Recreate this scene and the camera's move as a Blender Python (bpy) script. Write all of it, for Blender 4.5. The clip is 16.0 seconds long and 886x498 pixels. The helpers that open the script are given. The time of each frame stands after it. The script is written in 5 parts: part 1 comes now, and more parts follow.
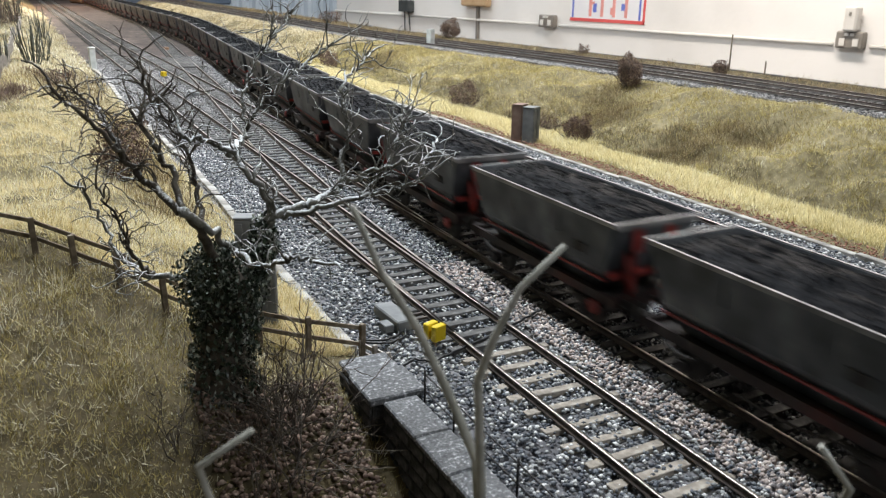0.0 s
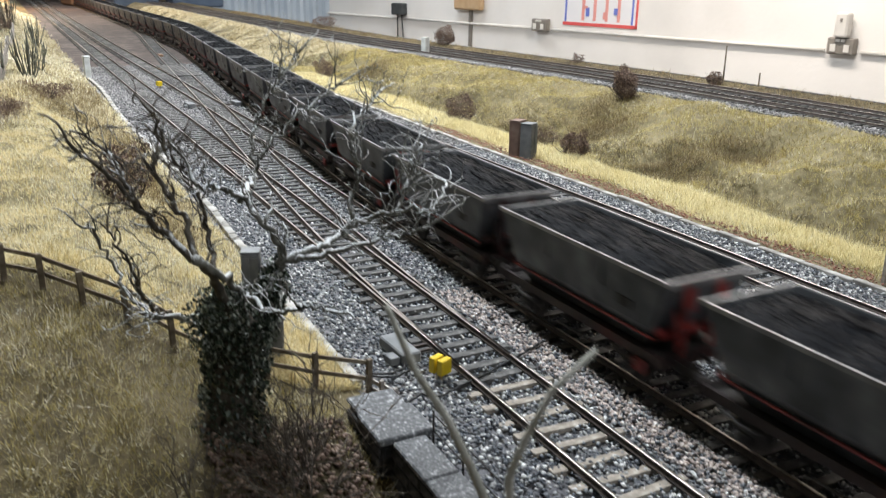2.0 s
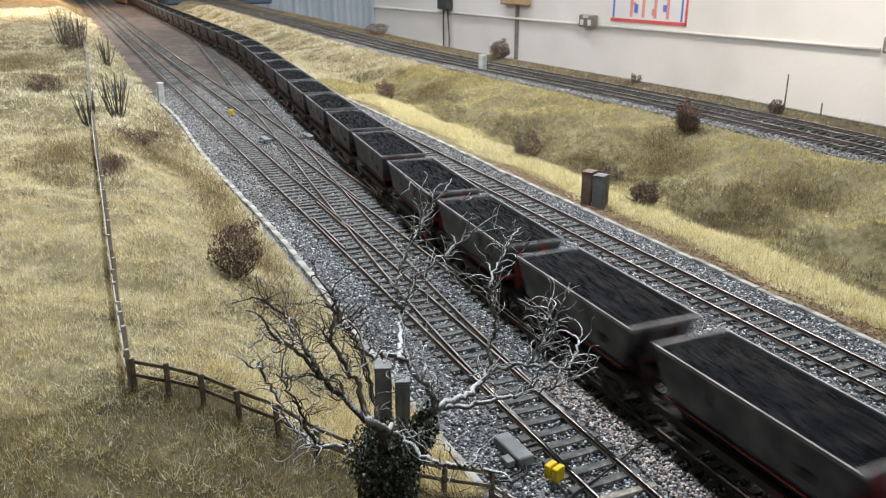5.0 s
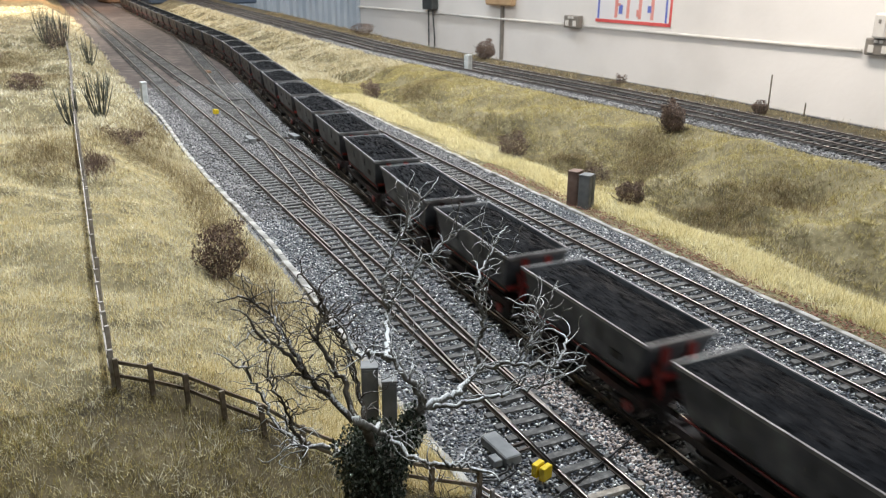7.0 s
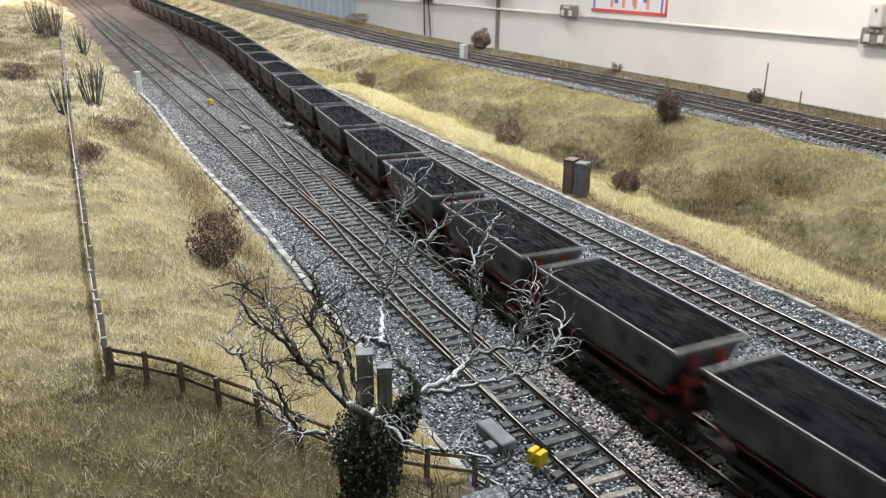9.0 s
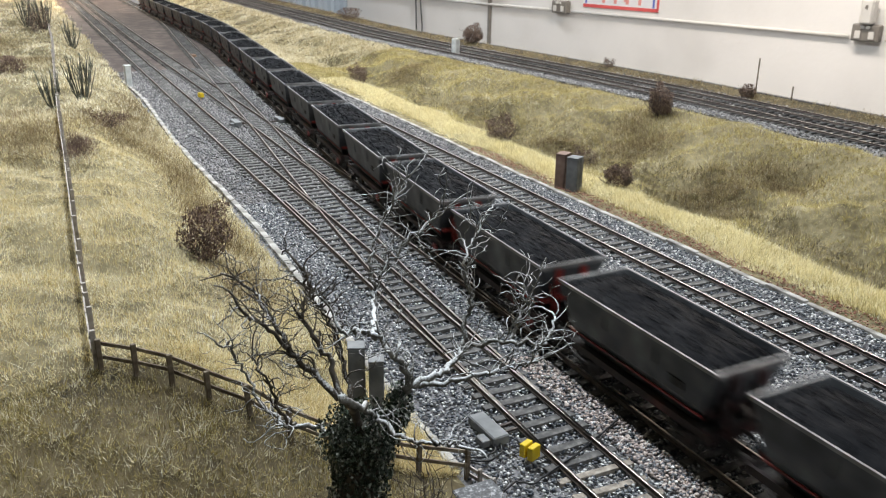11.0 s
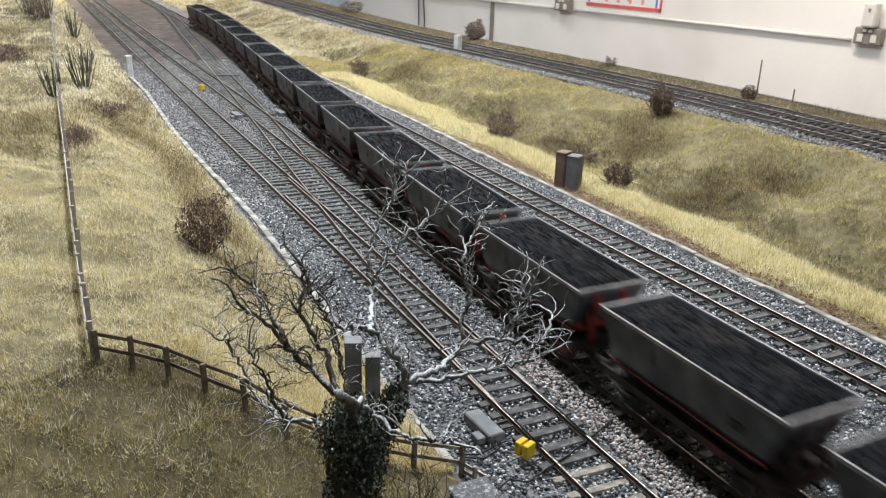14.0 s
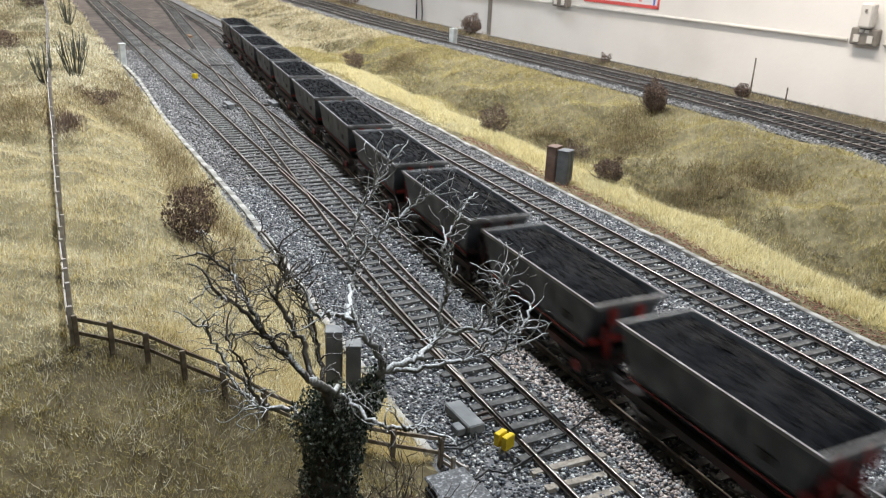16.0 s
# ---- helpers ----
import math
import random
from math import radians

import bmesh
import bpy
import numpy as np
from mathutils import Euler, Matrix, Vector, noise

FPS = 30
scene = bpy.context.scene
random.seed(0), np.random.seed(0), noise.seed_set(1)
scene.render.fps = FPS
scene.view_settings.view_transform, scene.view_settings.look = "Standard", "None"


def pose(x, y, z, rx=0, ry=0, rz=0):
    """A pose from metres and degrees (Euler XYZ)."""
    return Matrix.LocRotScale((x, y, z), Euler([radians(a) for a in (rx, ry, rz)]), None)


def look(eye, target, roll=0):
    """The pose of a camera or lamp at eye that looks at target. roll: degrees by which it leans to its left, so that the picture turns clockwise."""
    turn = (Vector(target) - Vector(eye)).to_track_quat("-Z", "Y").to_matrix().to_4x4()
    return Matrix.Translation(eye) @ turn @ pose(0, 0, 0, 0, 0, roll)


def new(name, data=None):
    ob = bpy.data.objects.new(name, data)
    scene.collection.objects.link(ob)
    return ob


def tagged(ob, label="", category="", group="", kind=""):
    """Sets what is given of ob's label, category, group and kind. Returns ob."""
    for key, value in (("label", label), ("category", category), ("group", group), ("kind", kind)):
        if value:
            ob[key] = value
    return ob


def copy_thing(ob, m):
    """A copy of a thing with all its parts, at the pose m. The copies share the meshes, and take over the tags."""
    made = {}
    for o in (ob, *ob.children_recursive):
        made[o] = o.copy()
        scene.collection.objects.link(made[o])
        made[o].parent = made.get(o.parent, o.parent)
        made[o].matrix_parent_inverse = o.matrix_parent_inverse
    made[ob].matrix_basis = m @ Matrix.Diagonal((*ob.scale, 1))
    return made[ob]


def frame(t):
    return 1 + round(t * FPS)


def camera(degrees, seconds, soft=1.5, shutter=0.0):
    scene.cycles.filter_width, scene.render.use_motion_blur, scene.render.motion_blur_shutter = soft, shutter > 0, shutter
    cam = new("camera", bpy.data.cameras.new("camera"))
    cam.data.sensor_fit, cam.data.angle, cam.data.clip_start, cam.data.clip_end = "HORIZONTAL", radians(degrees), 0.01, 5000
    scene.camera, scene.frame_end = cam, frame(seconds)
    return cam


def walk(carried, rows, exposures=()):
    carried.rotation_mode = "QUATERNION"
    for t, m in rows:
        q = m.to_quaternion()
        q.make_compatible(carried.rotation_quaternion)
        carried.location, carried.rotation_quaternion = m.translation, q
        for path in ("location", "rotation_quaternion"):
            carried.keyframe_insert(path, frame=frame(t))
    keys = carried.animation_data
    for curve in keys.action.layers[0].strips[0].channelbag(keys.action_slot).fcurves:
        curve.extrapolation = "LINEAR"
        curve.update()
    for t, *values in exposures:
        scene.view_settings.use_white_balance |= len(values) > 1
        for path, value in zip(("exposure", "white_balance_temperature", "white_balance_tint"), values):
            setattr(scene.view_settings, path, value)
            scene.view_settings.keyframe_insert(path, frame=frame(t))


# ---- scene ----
cam = camera(56.4, 16.0, 1.0, 0.7)
cam.data.dof.use_dof, cam.data.dof.focus_distance, cam.data.dof.aperture_fstop = True, 0.60, 32.0
PATH = [
    (0, (0.026, 0.023, 0.193), (0.889, 1.716, -0.43), 0.7),
    (0.5, (0.026, 0.024, 0.192), (0.89, 1.717, -0.43), 0.6),
    (1, (0.026, 0.024, 0.192), (0.889, 1.717, -0.432), 0.6),
    (1.5, (0.026, 0.024, 0.194), (0.891, 1.716, -0.428), 0.5),
    (2, (0.02, 0.029, 0.212), (0.901, 1.713, -0.41), 0.9),
    (2.5, (0.009, 0.035, 0.233), (0.894, 1.705, -0.421), 0.9),
    (3, (0.001, 0.036, 0.252), (0.854, 1.712, -0.429), 0.3),
    (3.5, (-0.008, 0.036, 0.269), (0.815, 1.718, -0.433), 0.2),
    (4, (-0.018, 0.034, 0.287), (0.787, 1.72, -0.426), 0.1),
    (4.5, (-0.027, 0.032, 0.301), (0.759, 1.735, -0.393), -0.2),
    (5, (-0.032, 0.034, 0.305), (0.76, 1.746, -0.358), 0.2),
    (7.5, (-0.032, 0.036, 0.302), (0.795, 1.731, -0.363), 0.4),
    (8, (-0.032, 0.036, 0.301), (0.793, 1.73, -0.37), 0.3),
    (8.5, (-0.031, 0.035, 0.301), (0.794, 1.727, -0.375), 0.3),
    (9, (-0.031, 0.036, 0.3), (0.798, 1.723, -0.382), 0.4),
    (11.5, (-0.03, 0.039, 0.296), (0.821, 1.712, -0.395), 0.8),
    (12, (-0.03, 0.039, 0.295), (0.825, 1.709, -0.396), 0.9),
    (12.5, (-0.03, 0.039, 0.294), (0.823, 1.708, -0.402), 0.8),
    (13, (-0.03, 0.039, 0.294), (0.819, 1.709, -0.406), 0.7),
    (13.5, (-0.03, 0.039, 0.295), (0.815, 1.71, -0.408), 0.9),
    (14, (-0.03, 0.039, 0.297), (0.818, 1.71, -0.403), 1.7),
    (14.5, (-0.029, 0.036, 0.301), (0.825, 1.707, -0.392), 2.7),
    (15, (-0.029, 0.038, 0.298), (0.829, 1.704, -0.402), 3.4),
    (15.5, (-0.026, 0.037, 0.295), (0.83, 1.7, -0.414), 3.2),
    (16, (-0.023, 0.035, 0.295), (0.833, 1.696, -0.417), 2.7),
]
walk(cam, [(t, look(eye, target, roll)) for t, eye, target, roll in PATH],
     exposures=[(0.0, 0.08), (1.7, 0.12), (3.5, 0.08), (5.0, -0.12), (9.0, -0.04), (16.0, -0.06)])

# ---- world and light ----
world = bpy.data.worlds.new("room_air")
scene.world = world
world.use_nodes = True
world.node_tree.nodes["Background"].inputs[0].default_value = (0.9, 0.93, 1.0, 1)
world.node_tree.nodes["Background"].inputs[1].default_value = 0.12


def lamp(name, x, y, z, sx, sy, watts, color):
    data = bpy.data.lights.new(name, "AREA")
    data.shape, data.size, data.size_y, data.energy, data.color = "RECTANGLE", sx, sy, watts, color
    ob = new(name, data)
    ob.matrix_world = pose(x, y, z)
    return ob


COOL, WARM = (0.875, 0.932, 1.0), (1.0, 0.90, 0.81)
TUBES = [(0.6, -0.9, 13, COOL), (0.29, 1.40, 54, COOL), (0.50, 3.6, 17, COOL), (0.3, 5.6, 22, COOL), (2.35, 2.3, 52, WARM), (2.2, 4.9, 20, COOL)]
for lx, ly, lw, tint in TUBES:
    lamp("tube_light", lx, ly, 1.42, 0.12, 1.4, lw, tint)
lamp("work_light", -0.15, 4.55, 0.62, 0.10, 0.10, 22, (1.0, 0.86, 0.70))
lamp("work_light", 0.05, 5.72, 0.42, 0.08, 0.08, 5.0, (1.0, 0.55, 0.25))


# ---- materials ----
def material(name, colors, scale=200.0, rough=0.8, bump=0.0, bump_scale=None, metal=0.0, island=0.0, coat=0.0, big=None, thin=0.0, tight=0.0):
    """Colours mixed by noise at two scales, with relief; island: how much single pieces differ."""
    m = bpy.data.materials.new(name)
    m.use_nodes = True
    nt = m.node_tree
    b = nt.nodes["Principled BSDF"]
    b.inputs["Roughness"].default_value = rough
    b.inputs["Metallic"].default_value = metal
    if coat:
        b.inputs["Coat Weight"].default_value = coat
    tc = nt.nodes.new("ShaderNodeTexCoord")
    n1 = nt.nodes.new("ShaderNodeTexNoise")
    n1.inputs["Scale"].default_value, n1.inputs["Detail"].default_value = scale, 5
    n2 = nt.nodes.new("ShaderNodeTexNoise")
    n2.inputs["Scale"].default_value, n2.inputs["Detail"].default_value = (big or scale / 9), 3
    for n in (n1, n2):
        nt.links.new(tc.outputs["Object"], n.inputs["Vector"])
    add = nt.nodes.new("ShaderNodeMath")
    add.operation = "MULTIPLY_ADD"
    add.inputs[1].default_value = 0.5
    half = nt.nodes.new("ShaderNodeMath")
    half.operation = "MULTIPLY"
    half.inputs[1].default_value = 0.5
    nt.links.new(n1.outputs["Fac"], add.inputs[0])
    nt.links.new(n2.outputs["Fac"], half.inputs[0])
    nt.links.new(half.outputs[0], add.inputs[2])
    fac = add.outputs[0]
    if island:
        g = nt.nodes.new("ShaderNodeNewGeometry")
        mix = nt.nodes.new("ShaderNodeMix")
        mix.inputs[0].default_value = island
        nt.links.new(fac, mix.inputs[2])
        nt.links.new(g.outputs["Random Per Island"], mix.inputs[3])
        fac = mix.outputs[0]
    ramp = nt.nodes.new("ShaderNodeValToRGB")
    lo, hi = (0.02, 0.98) if island > 0.5 else (0.18, 0.82) if island > 0.4 else (0.27, 0.73) if island else (0.34, 0.66)
    if tight:
        lo, hi = 0.5 - tight, 0.5 + tight
    els = ramp.color_ramp.elements
    for i, c in enumerate(colors):
        p = lo + (hi - lo) * i / max(1, len(colors) - 1)
        e = els[i] if i < 2 else els.new(p)
        e.position, e.color = p, (*c, 1)
    nt.links.new(fac, ramp.inputs[0])
    nt.links.new(ramp.outputs[0], b.inputs["Base Color"])
    if thin:
        tr = nt.nodes.new("ShaderNodeBsdfTranslucent")
        ms = nt.nodes.new("ShaderNodeMixShader")
        ms.inputs[0].default_value = thin
        nt.links.new(ramp.outputs[0], tr.inputs[0])
        nt.links.new(b.outputs[0], ms.inputs[1])
        nt.links.new(tr.outputs[0], ms.inputs[2])
        nt.links.new(ms.outputs[0], nt.nodes["Material Output"].inputs[0])
    if bump:
        bn = nt.nodes.new("ShaderNodeBump")
        bn.inputs["Strength"].default_value, bn.inputs["Distance"].default_value = bump, 0.4 / (bump_scale or scale)
        n3 = n1
        if bump_scale:
            n3 = nt.nodes.new("ShaderNodeTexNoise")
            n3.inputs["Scale"].default_value, n3.inputs["Detail"].default_value = bump_scale, 4
            nt.links.new(tc.outputs["Object"], n3.inputs["Vector"])
        nt.links.new(n3.outputs["Fac"], bn.inputs["Height"])
        nt.links.new(bn.outputs[0], b.inputs["Normal"])
    return m


def pale_topped(m, amount=0.9):
    """Turns a material paler on up-facing sides, broken up by grain."""
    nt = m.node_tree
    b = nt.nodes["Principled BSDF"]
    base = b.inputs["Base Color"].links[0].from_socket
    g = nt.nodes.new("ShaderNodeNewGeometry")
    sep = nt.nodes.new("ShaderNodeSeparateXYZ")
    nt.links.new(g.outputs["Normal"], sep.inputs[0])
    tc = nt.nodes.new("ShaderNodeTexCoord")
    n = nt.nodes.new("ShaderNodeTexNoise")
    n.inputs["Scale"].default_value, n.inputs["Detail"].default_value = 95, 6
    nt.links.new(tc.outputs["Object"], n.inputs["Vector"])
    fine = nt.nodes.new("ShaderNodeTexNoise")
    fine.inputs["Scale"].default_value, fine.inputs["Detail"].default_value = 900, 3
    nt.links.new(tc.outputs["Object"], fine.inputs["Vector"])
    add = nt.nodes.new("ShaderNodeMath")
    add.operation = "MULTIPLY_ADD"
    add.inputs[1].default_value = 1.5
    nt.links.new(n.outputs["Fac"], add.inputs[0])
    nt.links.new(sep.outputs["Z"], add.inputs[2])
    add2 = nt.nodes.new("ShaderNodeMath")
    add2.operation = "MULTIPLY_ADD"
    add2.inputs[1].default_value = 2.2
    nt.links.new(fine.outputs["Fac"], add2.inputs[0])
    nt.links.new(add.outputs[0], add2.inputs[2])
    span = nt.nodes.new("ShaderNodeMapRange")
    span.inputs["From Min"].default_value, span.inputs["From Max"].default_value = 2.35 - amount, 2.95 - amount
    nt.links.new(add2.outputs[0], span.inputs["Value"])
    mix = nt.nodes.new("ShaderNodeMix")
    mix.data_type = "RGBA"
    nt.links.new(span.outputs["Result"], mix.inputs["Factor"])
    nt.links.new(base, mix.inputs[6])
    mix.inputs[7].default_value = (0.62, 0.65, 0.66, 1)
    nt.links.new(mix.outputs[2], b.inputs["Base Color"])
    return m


M = {}
M["soil"] = material("grass_soil", [(0.065, 0.052, 0.024), (0.17, 0.142, 0.074), (0.30, 0.258, 0.15)], 120, 0.95, 0.6, 500, big=14)
# darker tone of the grass soil, for inside the fence and the rear verge
M["soil_dark"] = material("darker_soil", [(0.028, 0.021, 0.009), (0.078, 0.060, 0.027), (0.15, 0.12, 0.06)], 120, 0.95, 0.6, 500, big=14)
M["rear_bed"] = material("brown_cess", [(0.06, 0.05, 0.045), (0.11, 0.095, 0.085), (0.17, 0.15, 0.14)], 200, 0.9, 0.6, 420)
M["ash"] = material("ash_ground", [(0.035, 0.027, 0.024), (0.080, 0.061, 0.053), (0.16, 0.128, 0.112)], 30, 0.9, 0.5, 500, big=4, tight=0.15)
M["ballast_bed"] = material("ballast_bed", [(0.07, 0.07, 0.078), (0.15, 0.15, 0.158), (0.30, 0.295, 0.29)], 420, 0.85, 0.9, 420, big=12)
M["stones"] = material("ballast_stone", [(0.020, 0.025, 0.032), (0.075, 0.087, 0.106), (0.165, 0.178, 0.190), (0.33, 0.34, 0.335), (0.92, 0.92, 0.91)], 25, 0.6, 0.2, 900, island=0.88)
M["stones_dusty"] = material("dusty_ballast_stone", [(0.036, 0.036, 0.037), (0.10, 0.100, 0.102), (0.18, 0.178, 0.176), (0.32, 0.31, 0.30), (0.62, 0.61, 0.59)], 14, 0.8, 0.2, 900, island=0.7)
M["stones_tan"] = material("tan_ballast_stone", [(0.06, 0.06, 0.07), (0.19, 0.17, 0.165), (0.36, 0.30, 0.27), (0.50, 0.42, 0.37), (0.70, 0.64, 0.60)], 25, 0.75, 0.2, 900, island=0.85)
M["rail_side"] = material("rusty_rail", [(0.024, 0.018, 0.015), (0.056, 0.043, 0.036), (0.10, 0.078, 0.064)], 300, 0.75, 0.2)
M["rail_top"] = material("polished_rail", [(0.24, 0.21, 0.18), (0.44, 0.40, 0.36)], 60, 0.34, 0, metal=0.9)
M["timber"] = material("weathered_sleeper", [(0.038, 0.037, 0.036), (0.092, 0.090, 0.086), (0.19, 0.184, 0.174)], 160, 0.85, 0.5, 700, tight=0.14)
M["concrete"] = material("concrete_sleeper", [(0.16, 0.14, 0.115), (0.30, 0.265, 0.22), (0.45, 0.41, 0.35)], 180, 0.9, 0.6, 700, tight=0.12)
M["slab"] = material("trough_concrete", [(0.14, 0.13, 0.115), (0.29, 0.28, 0.255), (0.42, 0.41, 0.38)], 90, 0.85, 0.5, 600, big=20, tight=0.12)
M["grass_gold"] = material("golden_static_grass", [(0.23, 0.165, 0.055), (0.66, 0.54, 0.25), (0.92, 0.84, 0.56), (1.0, 0.98, 0.88)], 20, 0.5, island=0.42, big=4.5, thin=0.3)
M["grass_brown"] = material("brown_static_grass", [(0.055, 0.043, 0.012), (0.28, 0.22, 0.07), (0.60, 0.51, 0.21), (1.0, 0.97, 0.80)], 48, 0.5, island=0.5, big=9, thin=0.25)
M["grass_lemon"] = material("lemon_static_grass", [(0.42, 0.34, 0.14), (0.80, 0.71, 0.39), (0.96, 0.90, 0.62), (1.0, 0.98, 0.84)], 30, 0.5, island=0.42, big=6, thin=0.3)
M["grass_umber"] = material("umber_static_grass", [(0.07, 0.05, 0.025), (0.19, 0.14, 0.07), (0.38, 0.30, 0.16), (0.62, 0.54, 0.34)], 45, 0.7, island=0.5, big=9, thin=0.2)
M["grass_dead"] = material("grey_dead_grass", [(0.12, 0.10, 0.06), (0.28, 0.24, 0.15), (0.50, 0.45, 0.31)], 60, 0.8, island=0.4, big=9, thin=0.3)
M["grass_olive"] = material("olive_static_grass", [(0.12, 0.095, 0.025), (0.39, 0.32, 0.115), (0.66, 0.565, 0.25), (0.96, 0.91, 0.64)], 26, 0.55, island=0.42, big=4.5, thin=0.25)
M["grass_pale"] = material("pale_static_grass", [(0.28, 0.22, 0.11), (0.56, 0.48, 0.28), (0.80, 0.74, 0.54), (0.96, 0.94, 0.84)], 16, 0.6, island=0.3, big=3.5, thin=0.3)
# pale straw fibres; also the near-white of the painted glints in the grass
M["straw"] = material("straw_and_glints", [(0.72, 0.64, 0.40), (0.92, 0.87, 0.68), (0.98, 0.97, 0.90)], 40, 0.4, island=0.6, thin=0.15)
M["leaf_red"] = material("fallen_leaves", [(0.11, 0.05, 0.035), (0.30, 0.13, 0.09), (0.42, 0.28, 0.20)], 40, 0.8, island=0.85)
# both limb barks whiten towards their up-facing sides
M["bark"] = pale_topped(material("grey_bark", [(0.045, 0.045, 0.036), (0.12, 0.118, 0.10), (0.24, 0.24, 0.22)], 170, 0.85, 0.9, 700, big=60, tight=0.14), 0.20)
M["bark_brown"] = pale_topped(material("brown_bark", [(0.022, 0.018, 0.013), (0.06, 0.05, 0.038), (0.13, 0.115, 0.09)], 170, 0.85, 0.9, 700, big=60, tight=0.14), -0.25)
M["bark_sap"] = material("pale_sapling_bark", [(0.17, 0.17, 0.14), (0.33, 0.33, 0.29), (0.50, 0.49, 0.45)], 170, 0.85, 0.5, 700, big=60)
M["bark_dark"] = material("dark_bark", [(0.03, 0.025, 0.02), (0.08, 0.065, 0.05), (0.19, 0.17, 0.14)], 160, 0.85, 0.5, 600)
M["shrub_stem"] = material("grey_green_stem", [(0.045, 0.047, 0.035), (0.10, 0.105, 0.082), (0.20, 0.205, 0.17)], 160, 0.85, 0.4, 600)
M["ivy"] = material("dark_ivy", [(0.004, 0.008, 0.005), (0.012, 0.022, 0.012), (0.036, 0.056, 0.032), (0.50, 0.54, 0.48)], 60, 0.4, island=0.85)
M["brown_leaf"] = material("dry_brown_leaf", [(0.055, 0.034, 0.025), (0.16, 0.105, 0.078), (0.32, 0.24, 0.185)], 60, 0.8, island=0.8)
M["wagon_grey"] = material("weathered_wagon_grey", [(0.014, 0.016, 0.018), (0.036, 0.040, 0.044), (0.066, 0.072, 0.078), (0.12, 0.128, 0.136)], 55, 0.45, 0.1, 400, big=14, tight=0.13)
M["wagon_rim"] = material("worn_wagon_rim", [(0.09, 0.09, 0.09), (0.19, 0.19, 0.19), (0.30, 0.30, 0.30)], 70, 0.45, 0.1)
M["wagon_red"] = material("weathered_red_paint", [(0.04, 0.010, 0.009), (0.19, 0.020, 0.017), (0.36, 0.04, 0.03)], 60, 0.6, 0.1)
M["dirty_red"] = material("sooty_red_paint", [(0.008, 0.007, 0.007), (0.022, 0.012, 0.011), (0.075, 0.017, 0.014)], 60, 0.7, 0.1)
M["black_iron"] = material("sooty_iron", [(0.008, 0.008, 0.008), (0.02, 0.018, 0.017), (0.045, 0.04, 0.035)], 120, 0.7, 0.2)
M["coal"] = material("black_coal", [(0.0015, 0.0016, 0.002), (0.004, 0.0044, 0.0055), (0.013, 0.0145, 0.018)], 900, 0.55, 0.5, 1200, island=0.45, big=350)
M["coal"].node_tree.nodes["Principled BSDF"].inputs["Specular IOR Level"].default_value = 0.05
M["fence_wood"] = material("weathered_fence_wood", [(0.06, 0.045, 0.03), (0.15, 0.12, 0.085), (0.30, 0.26, 0.20)], 180, 0.9, 0.5, 800)
M["fence_pale"] = material("bleached_fence_wood", [(0.16, 0.14, 0.12), (0.36, 0.33, 0.30), (0.52, 0.49, 0.46)], 180, 0.9, 0.5, 800)
M["grey_paint"] = material("grey_cabinet_paint", [(0.085, 0.092, 0.095), (0.16, 0.168, 0.17), (0.26, 0.265, 0.262)], 60, 0.6, 0.1, tight=0.14)
M["rust_paint"] = material("rust_streaked_paint", [(0.10, 0.06, 0.045), (0.20, 0.13, 0.10), (0.30, 0.24, 0.20)], 60, 0.7, 0.1)
M["pale_paint"] = material("pale_post_paint", [(0.35, 0.37, 0.36), (0.52, 0.54, 0.53), (0.62, 0.63, 0.61)], 80, 0.6, 0.1)
M["yellow"] = material("yellow_enamel", [(0.60, 0.42, 0.01), (0.78, 0.58, 0.02)], 80, 0.45)
M["cable"] = material("black_cable", [(0.012, 0.012, 0.012), (0.03, 0.03, 0.03)], 80, 0.5)
M["stone_dark"] = material("dark_masonry", [(0.012, 0.013, 0.014), (0.04, 0.042, 0.045), (0.10, 0.104, 0.108)], 260, 0.8, 0.9, 700, tight=0.12)
M["coping"] = material("grey_coping_stone", [(0.05, 0.053, 0.057), (0.09, 0.095, 0.10), (0.13, 0.135, 0.142), (0.40, 0.41, 0.42)], 700, 0.75, 0.7, 1200, big=350, tight=0.17)
M["wall_paint"] = material("white_painted_wall", [(0.70, 0.68, 0.65), (0.78, 0.76, 0.73), (0.82, 0.80, 0.77)], 3, 0.7, 0.1, 40, big=0.7)
M["ceiling_paint"] = material("ceiling_paint", [(0.66, 0.65, 0.62), (0.74, 0.73, 0.70)], 3, 0.9)
M["floor"] = material("concrete_floor", [(0.18, 0.18, 0.17), (0.30, 0.29, 0.28)], 6, 0.7, 0.1, 60)
M["corrugated"] = material("blue_grey_sheet", [(0.34, 0.40, 0.46), (0.42, 0.48, 0.54), (0.48, 0.53, 0.58)], 5, 0.5)
M["white_plastic"] = material("white_plastic", [(0.62, 0.60, 0.56), (0.74, 0.72, 0.68)], 20, 0.4)
M["metal_grey"] = material("grey_metalclad", [(0.14, 0.125, 0.11), (0.26, 0.24, 0.21)], 30, 0.5)
M["dark_metal"] = material("dark_fitting", [(0.02, 0.025, 0.025), (0.06, 0.065, 0.065)], 30, 0.6)
M["paper"] = material("chart_paper", [(0.76, 0.76, 0.78), (0.82, 0.82, 0.83)], 8, 0.7)
M["red_ink"] = material("red_ink", [(0.62, 0.08, 0.08), (0.70, 0.12, 0.11)], 30, 0.7)
M["pink_ink"] = material("pale_red_ink", [(0.70, 0.28, 0.25), (0.76, 0.36, 0.32)], 30, 0.7)
M["blue_ink"] = material("blue_ink", [(0.12, 0.17, 0.55), (0.17, 0.22, 0.60)], 30, 0.7)
